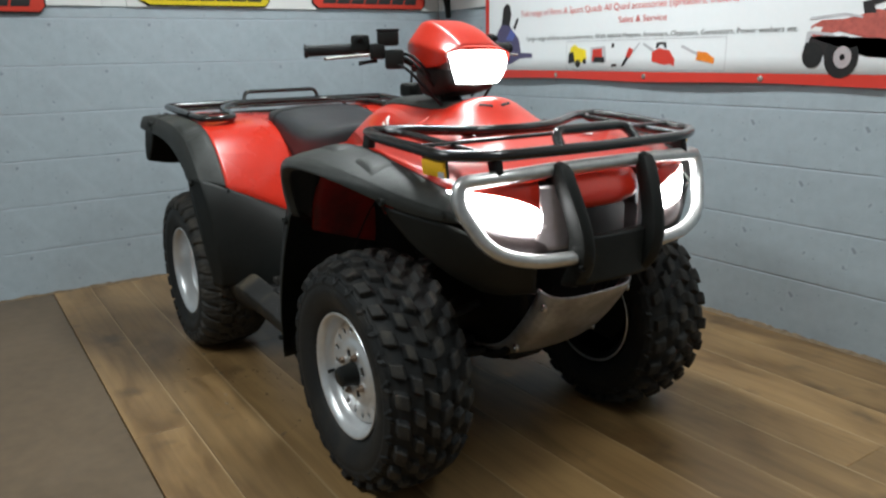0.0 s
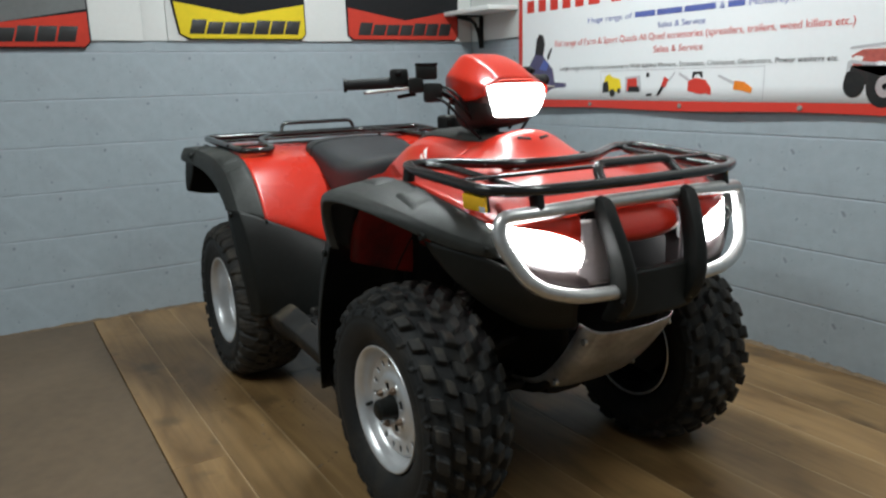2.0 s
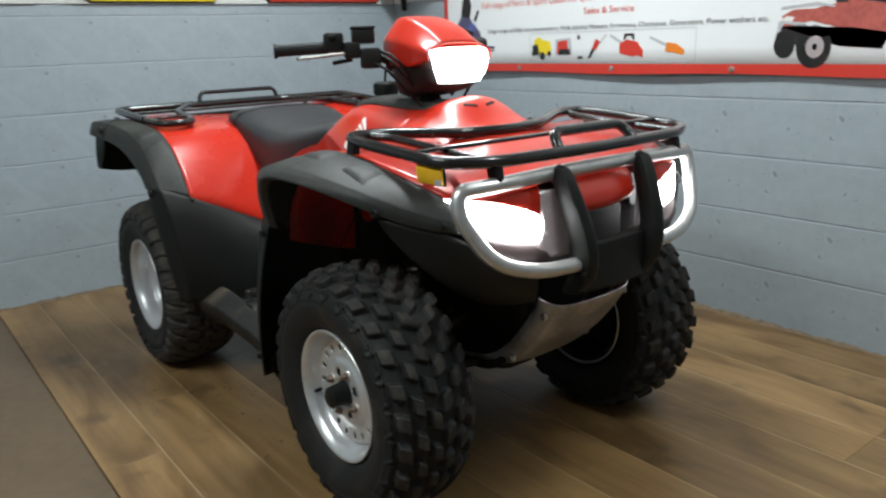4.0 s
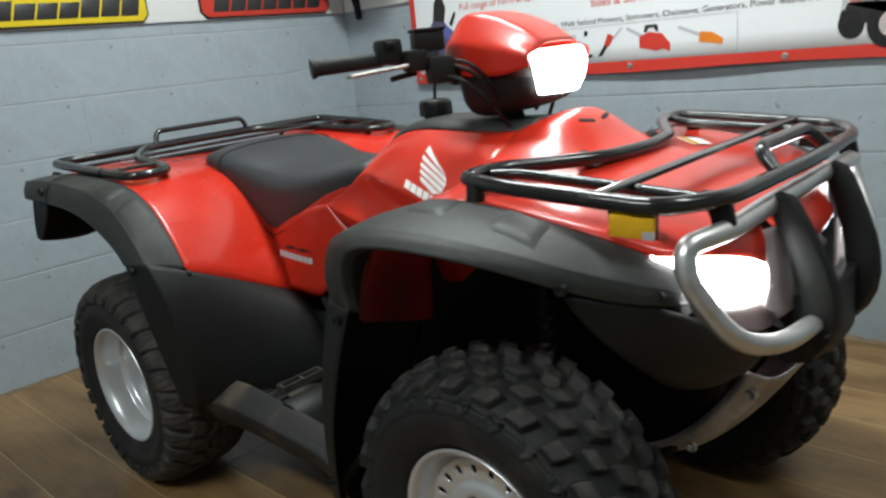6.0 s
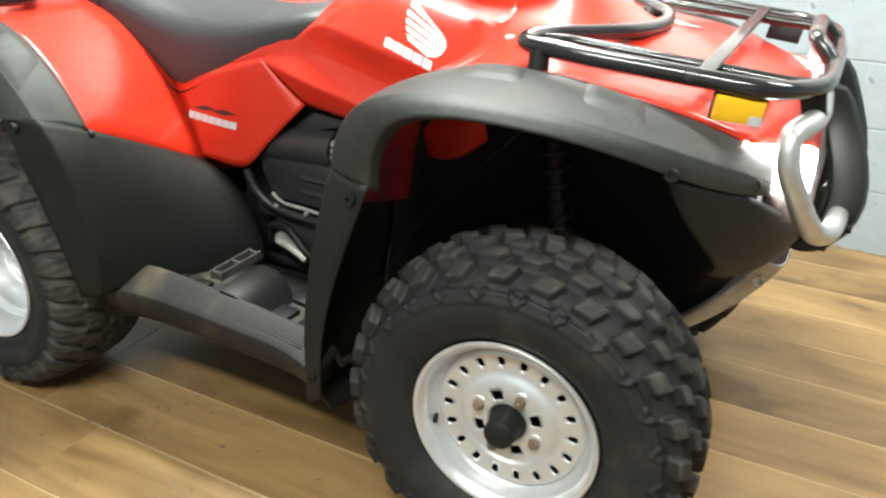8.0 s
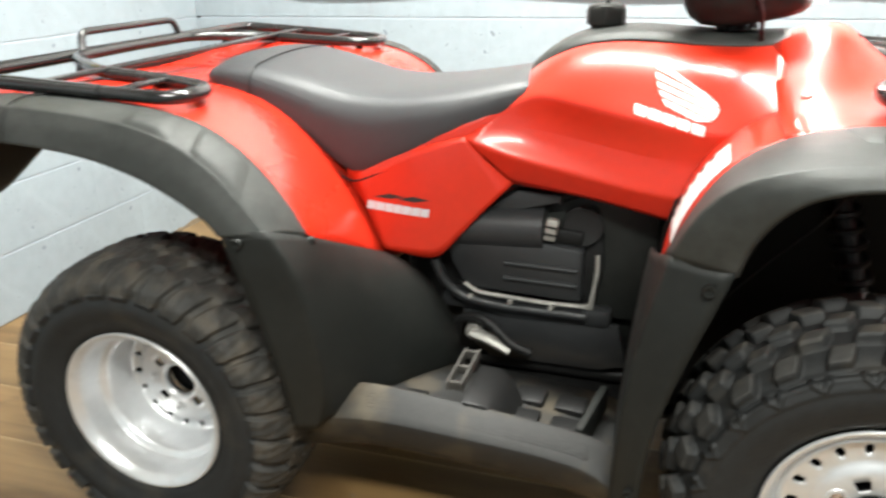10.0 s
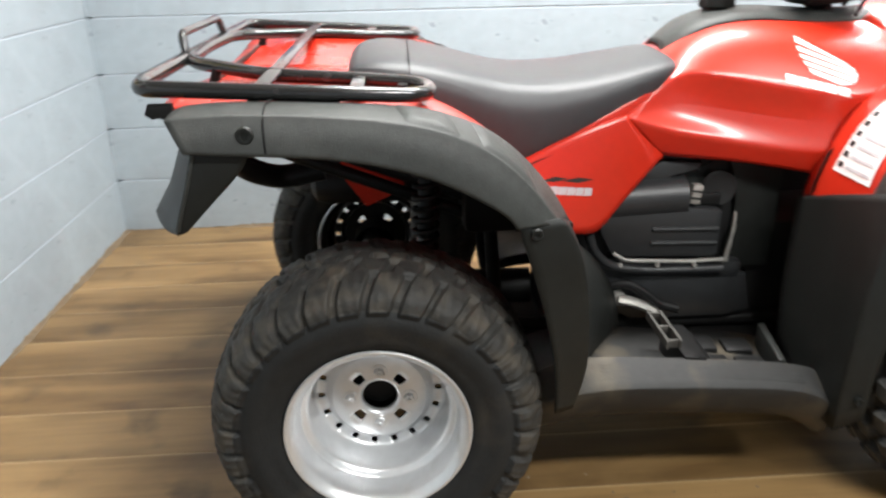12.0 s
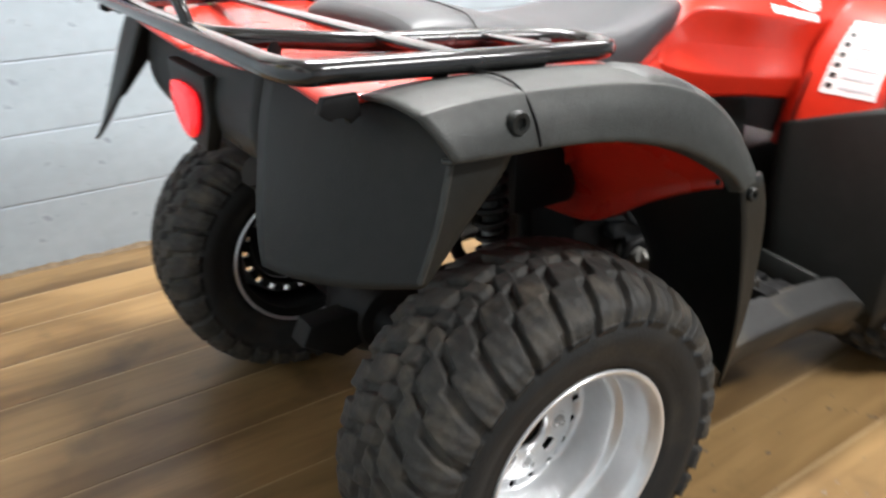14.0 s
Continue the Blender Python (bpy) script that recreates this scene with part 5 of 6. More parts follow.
def foot_peg(s):
    """Toothed steel foot peg on an arm."""
    arm = part("foot_peg", plate(((-0.035, 0.285), (0.060, 0.280), (0.035, 0.330), (0.010, 0.352), (-0.032, 0.356)), 0.14, "y", s * 0.385, 0.006), DARK, BODY, "dark cast foot peg with saw teeth")
    pk = Vector((-0.050, s * 0.375, 0.374))
    for dx in (-0.013, 0.013):
        bm = bmesh.new()
        add_box(bm, (pk.x + dx, pk.y, pk.z), (0.0045, 0.13, 0.016))
        for k in range(15):
            add_box(bm, (pk.x + dx, pk.y - 0.060 + 0.0086 * k, pk.z + 0.009), (0.0045, 0.0052, 0.0052), (45, 0, 0))
        part("toothed_bar", bm, PEG, arm)
    for dy in (-0.058, 0.0, 0.058):
        part("peg_end", box((pk.x, pk.y + dy, pk.z), (0.028, 0.006, 0.018), bevel=0.002), PEG, arm)
    return arm


both(foot_peg)
part("belly_plate", box((0.02, 0, 0.235), (0.80, 0.44, 0.012), bevel=0.004), DARK, BODY, "dark steel belly plate")
engine = part("engine", box((-0.02, 0, 0.40), (0.44, 0.26, 0.36), bevel=0.03), DARK, BODY, "black painted engine between the side panels")


def engine_side(s):
    """Black intake box and covers in the opening under the tank."""
    back = part("engine_panel", plate(((-0.20, 0.56), (-0.10, 0.64), (0.02, 0.70), (0.29, 0.66), (0.29, 0.36), (0.10, 0.33), (-0.12, 0.34), (-0.22, 0.45)), 0.02, "y", s * 0.108, 0.004), BLACK, engine, "black plastic engine shroud")
    # upper cover with a curved front edge
    part("shroud_top", plate(((-0.085, 0.605), (0.00, 0.662), (0.09, 0.655), (0.085, 0.635), (0.035, 0.630), (-0.01, 0.618), (-0.06, 0.595)), 0.03, "y", s * 0.130, 0.007), ENGINE, engine)
    part("shroud_front", plate(((0.15, 0.66), (0.275, 0.638), (0.275, 0.40), (0.16, 0.40), (0.165, 0.47), (0.185, 0.52), (0.18, 0.60), (0.16, 0.64)), 0.03, "y", s * 0.128, 0.007), BLACK, engine)
    part("air_box", plate(((-0.150, 0.572), (-0.135, 0.505), (-0.112, 0.462), (-0.085, 0.448), (0.128, 0.440), (0.138, 0.448), (0.138, 0.548), (0.128, 0.556), (-0.140, 0.580)), 0.062, "y", s * 0.142, 0.010), ENGINE, engine, "smooth black intake box")
    part("intake_tube", tube([(-0.135, s * 0.136, 0.572), (0.056, s * 0.136, 0.580)], 0.046, radius=0, sides=28), ENGINE, engine, "black intake tube over the box")
    for z in (0.515, 0.482):
        part("rib", tube([(-0.02, s * 0.174, z), (0.128, s * 0.174, z - 0.004)], 0.006, radius=0, sides=8), ENGINE, engine)
    part("alloy_edge", tube([(-0.105, s * 0.176, 0.462), (-0.078, s * 0.178, 0.444), (0.06, s * 0.178, 0.436), (0.146, s * 0.176, 0.436)], 0.0046, radius=0.015, sides=8), CAST, engine, "bare alloy edge of the crankcase")
    part("alloy_bracket", plate(((0.136, 0.428), (0.163, 0.427), (0.165, 0.470), (0.171, 0.510), (0.169, 0.548), (0.162, 0.548), (0.163, 0.512), (0.158, 0.470), (0.155, 0.437), (0.136, 0.436)), 0.006, "y", s * 0.170, 0.003), CAST, engine, "bare alloy bracket below the round opening")
    part("intake_hole", lathe([(0, s * 0.002), (0.034, s * 0.002), (0.038, s * 0.005), (0.041, 0)], 32, (0.132, s * 0.146, 0.596), "y"), SHADE_BLACK, engine, "round dark opening in the shroud")
    clip = part("connector", box((0.072, s * 0.166, 0.592), (0.024, 0.022, 0.044), (0, 8, 0), 0.004), CAST, engine, "ribbed pale cable connector")
    for k in range(2):
        part("connector_slot", box((0.072, s * 0.1775, 0.584 + 0.016 * k), (0.026, 0.002, 0.004), (0, 8, 0)), SHADE_BLACK, clip)
    part("clip_base", box((0.100, s * 0.150, 0.575), (0.07, 0.02, 0.03), (0, 4, 0), 0.006), DARK, engine)
    part("crankcase_band", box((0.02, s * 0.150, 0.412), (0.36, 0.04, 0.042), (0, 2, 0), 0.012), ENGINE, engine)
    part("lower_shroud", plate(((-0.115, 0.398), (0.215, 0.392), (0.235, 0.30), (0.18, 0.285), (-0.05, 0.285), (-0.10, 0.32)), 0.02, "y", s * 0.152, 0.006), ENGINE, engine, "black plastic panel below the intake box")
    part("brake_pivot", lathe([(0, s * 0.05), (0.016, s * 0.05), (0.020, s * 0.02), (0.024, 0)], 18, (-0.086, s * 0.135, 0.350), "y"), CAST, engine, "bare alloy pedal pivot")
    part("brake_pedal", tube([(-0.088, s * 0.182, 0.350), (-0.050, s * 0.188, 0.343), (-0.002, s * 0.190, 0.322)], 0.0165, radius=0.02, flat=0.7), CAST, engine, "bare alloy brake pedal arm")
    part("pedal_loop", tube([(-0.125, s * 0.165, 0.330), (-0.120, s * 0.176, 0.378), (-0.070, s * 0.182, 0.390), (-0.030, s * 0.192, 0.368), (0.002, s * 0.200, 0.340), (0.045, s * 0.205, 0.330)], 0.010, radius=0.03, sides=8), DARK, engine)
    part("case_rail", tube([(-0.165, s * 0.190, 0.515), (-0.150, s * 0.186, 0.468), (-0.110, s * 0.182, 0.432), (-0.03, s * 0.180, 0.418), (0.15, s * 0.176, 0.414)], 0.0095, radius=0.04, sides=10), ENGINE, engine, "black rail that curves under the intake box")
    for k in range(3):
        part("case_bolt", lathe([(0, s * 0.006), (0.005, s * 0.006), (0.0065, 0)], 8, (-0.09 + 0.085 * k, s * 0.184, 0.436 - 0.003 * k), "y"), CAST, engine)
    return back


both(engine_side)
part("crankcase_front", box((0.36, 0, 0.37), (0.32, 0.24, 0.27), bevel=0.035), DARK, engine, "black engine casing ahead of the panels")

# frame, axles and suspension
frame_part = part("chassis", tube([(0.90, -0.13, 0.52), (0.78, -0.12, 0.30), (0.40, -0.13, 0.26), (-0.36, -0.13, 0.27), (-0.38, -0.13, 0.58), (-0.90, -0.14, 0.78)], 0.016, radius=0.08), DARK, BODY, "black tubular steel frame")
part("frame_rail", tube([(0.90, 0.13, 0.52), (0.78, 0.12, 0.30), (0.40, 0.13, 0.26), (-0.36, 0.13, 0.27), (-0.38, 0.13, 0.58), (-0.90, 0.14, 0.78)], 0.016, radius=0.08), DARK, frame_part)
for s in (-1, 1):
    part("upper_rail", tube([(0.88, s * 0.12, 0.62), (0.45, s * 0.10, 0.78), (-0.30, s * 0.12, 0.50), (-0.92, s * 0.15, 0.755)], 0.014, radius=0.1), DARK, frame_part)
    part("lower_arm", tube([(0.58, s * 0.13, 0.30), (0.64, s * 0.36, 0.285), (0.70, s * 0.13, 0.30)], 0.014, radius=0.03), DARK, frame_part)
    part("upper_arm", tube([(0.60, s * 0.13, 0.43), (0.64, s * 0.34, 0.375), (0.68, s * 0.13, 0.43)], 0.011, radius=0.03), DARK, frame_part)
    part("drive_shaft", tube([(0.64, s * 0.05, 0.315), (0.64, s * 0.34, 0.305)], 0.016, radius=0), DARK, frame_part)
    for x, xt, y0, z0, y1, z1 in ((0.664, 0.553, 0.346, 0.34, 0.172, 0.76), (-0.535, -0.515, 0.25, 0.34, 0.20, 0.72)):
        a, b = Vector((x, s * y0, z0)), Vector((xt, s * y1, z1))
        sh = part("shock_absorber", tube([a, b], 0.018, radius=0), DARK, BODY, "coil-over shock absorber")
        coil = []
        for k in range(9 * 12 + 1):
            t, ang = k / (9 * 12), k / 12 * 2 * math.pi
            coil.append(a.lerp(b, 0.40 + 0.56 * t) + Vector((0.026 * math.cos(ang), 0.026 * math.sin(ang), 0)))
        part("coil_spring", tube(coil, 0.0058, radius=0, sides=6), DARK, sh)
        part("damper_rod", tube([a, a.lerp(b, 0.52)], 0.0195, radius=0, sides=12), STEEL, sh, "worn steel damper tube")
    part("brake_hose", tube([(0.268, s * 0.36, 0.369), (0.376, s * 0.36, 0.550), (0.46, s * 0.36, 0.65), (0.517, s * 0.36, 0.71), (0.58, s * 0.30, 0.78)], 0.0022, radius=0.03, sides=7), DARK, frame_part)
part("front_differential", box((0.66, 0, 0.32), (0.16, 0.16, 0.15), bevel=0.04), DARK, frame_part)
part("rear_axle", tube([(-0.628, -0.36, 0.305), (-0.655, 0.36, 0.305)], 0.038, radius=0, sides=16), DARK, BODY, "black rear axle housing")
part("rear_gear_case", lathe([(0, 0.09), (0.07, 0.08), (0.095, 0.03), (0.095, -0.03), (0.07, -0.08), (0, -0.09)], 24, (-0.63, 0.04, 0.305)), DARK, BODY)
part("swing_arm", tube([(-0.26, 0.0, 0.31), (-0.655, 0.04, 0.300)], 0.045, radius=0, sides=14), DARK, BODY)
part("tail_bracket", tube([(-0.92, -0.19, 0.72), (-0.88, -0.17, 0.68), (-0.83, -0.11, 0.645), (-0.74, -0.10, 0.66)], 0.026, radius=0.03, sides=9), DARK, BODY, "black bracket with wiring under the tail")
part("tow_hitch", plate(((-0.80, 0.34), (-0.70, 0.34), (-0.68, 0.27), (-0.74, 0.25), (-0.82, 0.30)), 0.06, "y", 0.0, 0.008), DARK, BODY, "black steel tow hitch plate")
part("silencer", lathe([(0, -0.80), (0.028, -0.80), (0.050, -0.785), (0.056, -0.76), (0.056, -0.42), (0.03, -0.38), (0, -0.38)], 24, (0, 0.16, 0.55), "x"), DARK, BODY, "black exhaust silencer")
for s in (-1, 1):
    part("battery_box", box((-0.36, s * 0.10, 0.62), (0.16, 0.16, 0.20), bevel=0.02), DARK, BODY)
part("inner_fender", plate(((-0.72, 0.70), (-0.565, 0.69), (-0.565, 0.575), (-0.655, 0.535), (-0.70, 0.60)), 0.006, "y", 0.0, 0.0), RED, BODY)


# decals, laid on the panels by rays
def decal(name, polys, tree, s, mat, parent, label="", lift=0.0012, fine=0.012):
    """Flat shapes of (x, z) laid on a panel's side s."""
    bm = bmesh.new()
    for poly in polys:
        vs = [bm.verts.new((x, s * 0.6, z)) for x, z in poly]
        f = bm.faces.new(vs)
    bmesh.ops.triangulate(bm, faces=bm.faces[:])
    for _ in range(4):
        long = [e for e in bm.edges if e.calc_length() > fine]
        if long:
            bmesh.ops.subdivide_edges(bm, edges=long, cuts=1)
            bmesh.ops.triangulate(bm, faces=[f for f in bm.faces if len(f.verts) > 3])
    for v in bm.verts:
        hit, normal, _, _ = tree.ray_cast(Vector((v.co.x, s * 0.6, v.co.z)), Vector((0, -s, 0)))
        if hit:
            v.co = hit + Vector((0, s * lift, 0))
        else:
            v.co.y = s * 0.22
    return part(name, bm, mat, parent, label)


cover_tree, side_trees = surface_of(tank_cover), [surface_of(o) for o in side_covers]
for k, s in enumerate((-1, 1)):
    # a wing of five feathers over a word bar
    left = [Vector(p) for p in ((0.250, 0.920), (0.247, 0.903), (0.250, 0.889), (0.255, 0.876), (0.262, 0.863), (0.272, 0.847))]
    right = [Vector(p) for p in ((0.336, 0.872), (0.350, 0.862), (0.356, 0.852), (0.354, 0.842), (0.346, 0.833), (0.318, 0.830))]
    feathers = [(left[i], right[i], right[i + 1].lerp(right[i], 0.16), left[i + 1].lerp(left[i], 0.36)) for i in range(5)]
    decal("wing_emblem", feathers, cover_tree, s, WHITE_INK, tank_cover, "white wing-shaped emblem", fine=0.006)
    word = [((0.217 + 0.0245 * i, 0.853 - 0.006 * i), (0.238 + 0.0245 * i, 0.848 - 0.006 * i), (0.238 + 0.0245 * i, 0.832 - 0.006 * i), (0.217 + 0.0245 * i, 0.837 - 0.006 * i)) for i in range(5)]
    decal("maker_mark", word, cover_tree, s, WHITE_INK, tank_cover, "white block-shaped maker's mark", fine=0.006)
    tag = [((-0.297 + 0.0185 * i, 0.640 - 0.002 * i), (-0.2795 + 0.0185 * i, 0.639 - 0.002 * i), (-0.2815 + 0.0185 * i, 0.622 - 0.002 * i), (-0.299 + 0.0185 * i, 0.623 - 0.002 * i)) for i in range(7)]
    mark = decal("model_mark", tag[:1], side_trees[k], s, GREY_INK, side_covers[k], "silver block-shaped model mark")
    for block_shape in tag[1:]:
        decal("mark_block", [block_shape], side_trees[k], s, GREY_INK, mark)
    swoosh = [((-0.285, 0.648), (-0.25, 0.656), (-0.22, 0.650), (-0.25, 0.645)), ((-0.235, 0.646), (-0.20, 0.652), (-0.165, 0.645), (-0.20, 0.640))]
    decal("swoosh", swoosh, side_trees[k], s, BLACK_INK, side_covers[k])

# warning sticker on the guard behind the front wheel
stick = [[Vector((0.302, -0.290, 0.672)), Vector((0.294, -0.412, 0.676))], [Vector((0.372, -0.300, 0.815)), Vector((0.364, -0.405, 0.812))]]
guard_tree = surface_of([o for o in quad.children if o.name.startswith("front_guard")][0])


def on_guard(u, v, lift):
    p = stick[0][0].lerp(stick[0][1], u).lerp(stick[1][0].lerp(stick[1][1], u), v)
    hit = guard_tree.ray_cast(p + Vector((-0.2, 0, 0.08)), Vector((0.93, 0, -0.37)))[0]
    return (hit or p) + Vector((-0.93, 0, 0.37)) * lift


def guard_patch(u0, v0, u1, v1, lift, n=8):
    return sheet([[on_guard(u0 + (u1 - u0) * i / n, v0 + (v1 - v0) * j / n, lift) for i in range(n + 1)] for j in range(n + 1)])


sticker = part("warning_sticker", guard_patch(0, 0, 1, 1, 0.002), WHITE_INK, BODY, "cream warning sticker with small print")
for i in range(6):
    v = 0.08 + 0.14 * i
    part("print_line", guard_patch(0.30, v, 0.92, v + 0.035, 0.0032, 4), GREY_INK, sticker)
    part("pictogram", guard_patch(0.07, v - 0.01, 0.20, v + 0.06, 0.0032, 3), BLACK_INK, sticker)


# ---- things on the walls ----
def wall_mat(y0, y1, z0, pile, colour, v_side, v_mid, slant=0.0):
    """A pile mat hung on the wall, with a coloured V at its foot and a row of dark shapes on it."""
    x = WX + 0.014
    mat = thing("wall_mat", "hanging %s mat with a %s V-shaped foot" % pile[1:], "mat", "mats on the wall", (x, (y0 + y1) / 2, z0))
    h, w = 0.85, (y1 - y0) / 2

    def shape(pts, thick, lift, m, name, label=""):
        bm = plate([(y, z) for y, z in pts], thick, "x", lift + thick / 2, 0.0008)
        return part(name, bm, m, mat, label)
    r = 0.03
    shape([(-w + r + slant, 0), (w - r, 0), (w, r), (w, h), (-w, h), (-w, 0.20), (-w + slant * 0.6, r)], 0.006, 0.0, MAT_BLACK, "edging", "black bound edge")
    e = 0.008
    shape([(-w + e, 0.17 + e), (0, v_mid), (w - e, 0.17 + e), (w - e, h - e), (-w + e, h - e)], 0.003, 0.0065, pile[0], "carpet_face")
    shape([(-w + r + slant + e, e), (w - r, e), (w - e, r), (w - e, v_side), (0, v_mid - 0.002), (-w + e + slant * 0.1, v_side), (-w + slant * 0.6 + e, r)], 0.003, 0.0070, colour, "foot_panel")
    k = 7
    span = 1.66 * w
    for i in range(k):
        a = -span / 2 + span * i / k + slant * 0.4
        tall = 0.070 if i in (0, 4, 5, 6) else 0.060
        bw = span / k * 0.90
        shape([(a, 0.030), (a + bw, 0.030), (a + bw + 0.020, 0.030 + tall), (a + 0.020, 0.030 + tall)], 0.001, 0.0103, BLACK_INK, "dark_shape")
    return mat


wall_mat(-1.52, -0.800, 1.318, (MAT_GREY, "grey", "red"), MAT_RED, 0.165, 0.115)
wall_mat(-0.425, 0.272, 1.358, (MAT_BLACK, "black", "yellow"), MAT_YELLOW, 0.185, 0.128, 0.045)
wall_mat(0.515, 1.250, 1.358, (MAT_BLACK, "black", "red"), MAT_RED, 0.178, 0.115)

# banner
BX0, BX1, BZ0, BZ1, BY = -1.245, 1.245, 0.962, 1.590, WY - 0.016
banner = thing("banner", "white printed vinyl banner with a red border, eyeleted to the wall", "banner", at=(0, BY, BZ0))
banner.rotation_euler = (0, radians(0.4), 0)


def sway(x, z):
    """How far the cloth stands off the wall."""
    return -0.006 - 0.006 * math.sin(x * 5.4 + 0.6) * max(0.0, 1 - z / 0.3)


def cloth(x0, x1, z0, z1, lift, n=60, m=6):
    rows = []
    for j in range(m + 1):
        z = z0 + (z1 - z0) * j / m
        rows.append([(x, sway(x, z) - lift, z + (0.004 * math.sin(x * 5.45 - 0.9) if j == 0 and z0 < 0.01 else 0)) for x in (x0 + (x1 - x0) * i / n for i in range(n + 1))])
    return sheet(rows)


BH = BZ1 - BZ0
part("cloth", cloth(BX0, BX1, 0, BH, 0.0), BANNER, banner, solid=0.0012)
part("red_border", cloth(BX0, BX1, 0, 0.040, 0.0016, m=2), BANNER_RED, banner)
part("red_border", cloth(BX0, BX1, BH - 0.032, BH, 0.0016, m=2), BANNER_RED, banner)
part("red_border", cloth(BX0, BX0 + 0.032, 0.04, BH - 0.032, 0.0016, n=4), BANNER_RED, banner)
part("red_border", cloth(BX1 - 0.032, BX1, 0.04, BH - 0.032, 0.0016, n=4), BANNER_RED, banner)
for i in range(5):
    x = -0.659 - 0.576 + 0.576 * i + (0.02 if i == 0 else 0)
    for z in (0.020, BH - 0.016):
        part("eyelet", lathe([(0.004, -0.002), (0.0085, -0.003), (0.011, -0.0015), (0.0115, 0.001)], 16, (x, sway(x, z) - 0.003, z)), CAST, banner)
        part("fixing_screw", lathe([(0, -0.004), (0.004, -0.004), (0.005, 0.006)], 10, (x, sway(x, z) - 0.003, z)), CHROME, banner)


def words(text, x0, x1, z, height, mat, shear=0.0):
    """A line of print fitted between x0 and x1, its foot at z."""
    cu = bpy.data.curves.new("words", "FONT")
    cu.body, cu.size, cu.shear = text, 1.0, shear
    tmp = new("words", cu)
    bpy.context.view_layer.update()
    me = bpy.data.meshes.new_from_object(tmp.evaluated_get(bpy.context.evaluated_depsgraph_get()))
    bpy.data.objects.remove(tmp)
    co = np.array([v.co[:] for v in me.vertices])
    lo, hi = co.min(0), co.max(0)
    for v in me.vertices:
        x = x0 + (v.co.x - lo[0]) / (hi[0] - lo[0]) * (x1 - x0)
        zz = z + (v.co.y - 0.0) * height
        v.co = (x, sway(x, zz) - 0.0022, zz)
    me.materials.append(mat)
    ob = new("lettering", me)
    ob.parent = banner
    return ob


def bars(x0, x1, z, height, mat, counts):
    """Print that cannot be read, or is not lettered: plain bars, one for each word."""
    total = sum(counts) + 0.6 * (len(counts) - 1)
    u = (x1 - x0) / total
    x = x0
    for c in counts:
        part("print_bar", cloth(x, x + c * u, z, z + height, 0.002, n=6, m=1), mat, banner)
        x += (c + 0.6) * u


bars(-1.17, -0.60, 0.500, 0.062, BANNER_RED, (1, 1, 1, 1, 1, 1.3))
bars(-0.52, 0.05, 0.500, 0.062, BANNER_RED, (1, 1, 1, 1, 1, 1))
bars(0.07, 0.60, 0.512, 0.030, BLACK_INK, (7, 5))
words("Huge range of", -0.68, -0.385, 0.414, 0.036, BLUE_INK)
bars(-0.365, 0.085, 0.416, 0.024, BLUE_INK, (6, 7, 8))
words("&", 0.105, 0.130, 0.414, 0.036, BLUE_INK)
bars(0.145, 0.225, 0.416, 0.024, BLUE_INK, (3,))
words("Motorcycles", 0.245, 0.50, 0.414, 0.036, BLUE_INK)
words("Sales & Service", -0.225, 0.035, 0.362, 0.036, BLUE_INK)
words("Full range of Farm & Sport Quads All Quad accessories (spreaders, trailers, weed killers etc.)", -0.93, 0.68, 0.312, 0.042, BANNER_RED)
words("Sales & Service", -0.245, 0.030, 0.255, 0.040, BANNER_RED)
words("Large range of Ride on Lawnmowers, Walk behind Mowers, Strimmers, Chainsaws, Generators, Power washers etc.", -0.885, 0.630, 0.190, 0.030, BLACK_INK)


def print_shape(name, pts, mat, lift=0.002):
    bm = bmesh.new()
    bm.faces.new([bm.verts.new((x, sway(x, z) - lift, z)) for x, z in pts])
    return part(name, bm, mat, banner)


def print_disc(cx, cz, r, mat, lift, squash=1.0):
    return print_shape("printed_disc", [(cx + r * squash * math.cos(a), cz + r * math.sin(a)) for a in (2 * math.pi * i / 28 for i in range(28))], mat, lift)


# thin frame round the row of machines
for x0, x1, z0, z1 in ((-0.585, 0.335, 0.178, 0.1805), (-0.585, 0.335, 0.048, 0.0505), (-0.585, -0.5825, 0.05, 0.18), (0.3325, 0.335, 0.05, 0.18)):
    part("frame_line", cloth(x0, x1, z0, z1, 0.002, n=12, m=1), GREY_INK, banner)
# ride-on mower, generator, trimmer, hedge cutter, two chainsaws
print_shape("printed_machine", [(-0.565, 0.09), (-0.555, 0.15), (-0.525, 0.165), (-0.505, 0.15), (-0.455, 0.140), (-0.445, 0.10), (-0.47, 0.08), (-0.52, 0.085)], MAT_YELLOW)
print_shape("printed_machine", [(-0.572, 0.075), (-0.568, 0.125), (-0.535, 0.130), (-0.525, 0.08)], BLACK_INK, 0.0025)
print_disc(-0.505, 0.075, 0.018, BLACK_INK, 0.0028)
print_disc(-0.46, 0.085, 0.012, BLACK_INK, 0.0028)
print_shape("printed_machine", [(-0.42, 0.075), (-0.42, 0.15), (-0.325, 0.155), (-0.315, 0.085)], GREY_INK)
print_shape("printed_machine", [(-0.41, 0.085), (-0.405, 0.14), (-0.345, 0.145), (-0.34, 0.09)], BANNER_RED, 0.0025)
print_shape("printed_machine", [(-0.40, 0.08), (-0.395, 0.105), (-0.33, 0.105), (-0.325, 0.08)], BLACK_INK, 0.003)
print_shape("printed_machine", [(-0.285, 0.060), (-0.250, 0.062), (-0.252, 0.074), (-0.283, 0.072)], BLACK_INK)
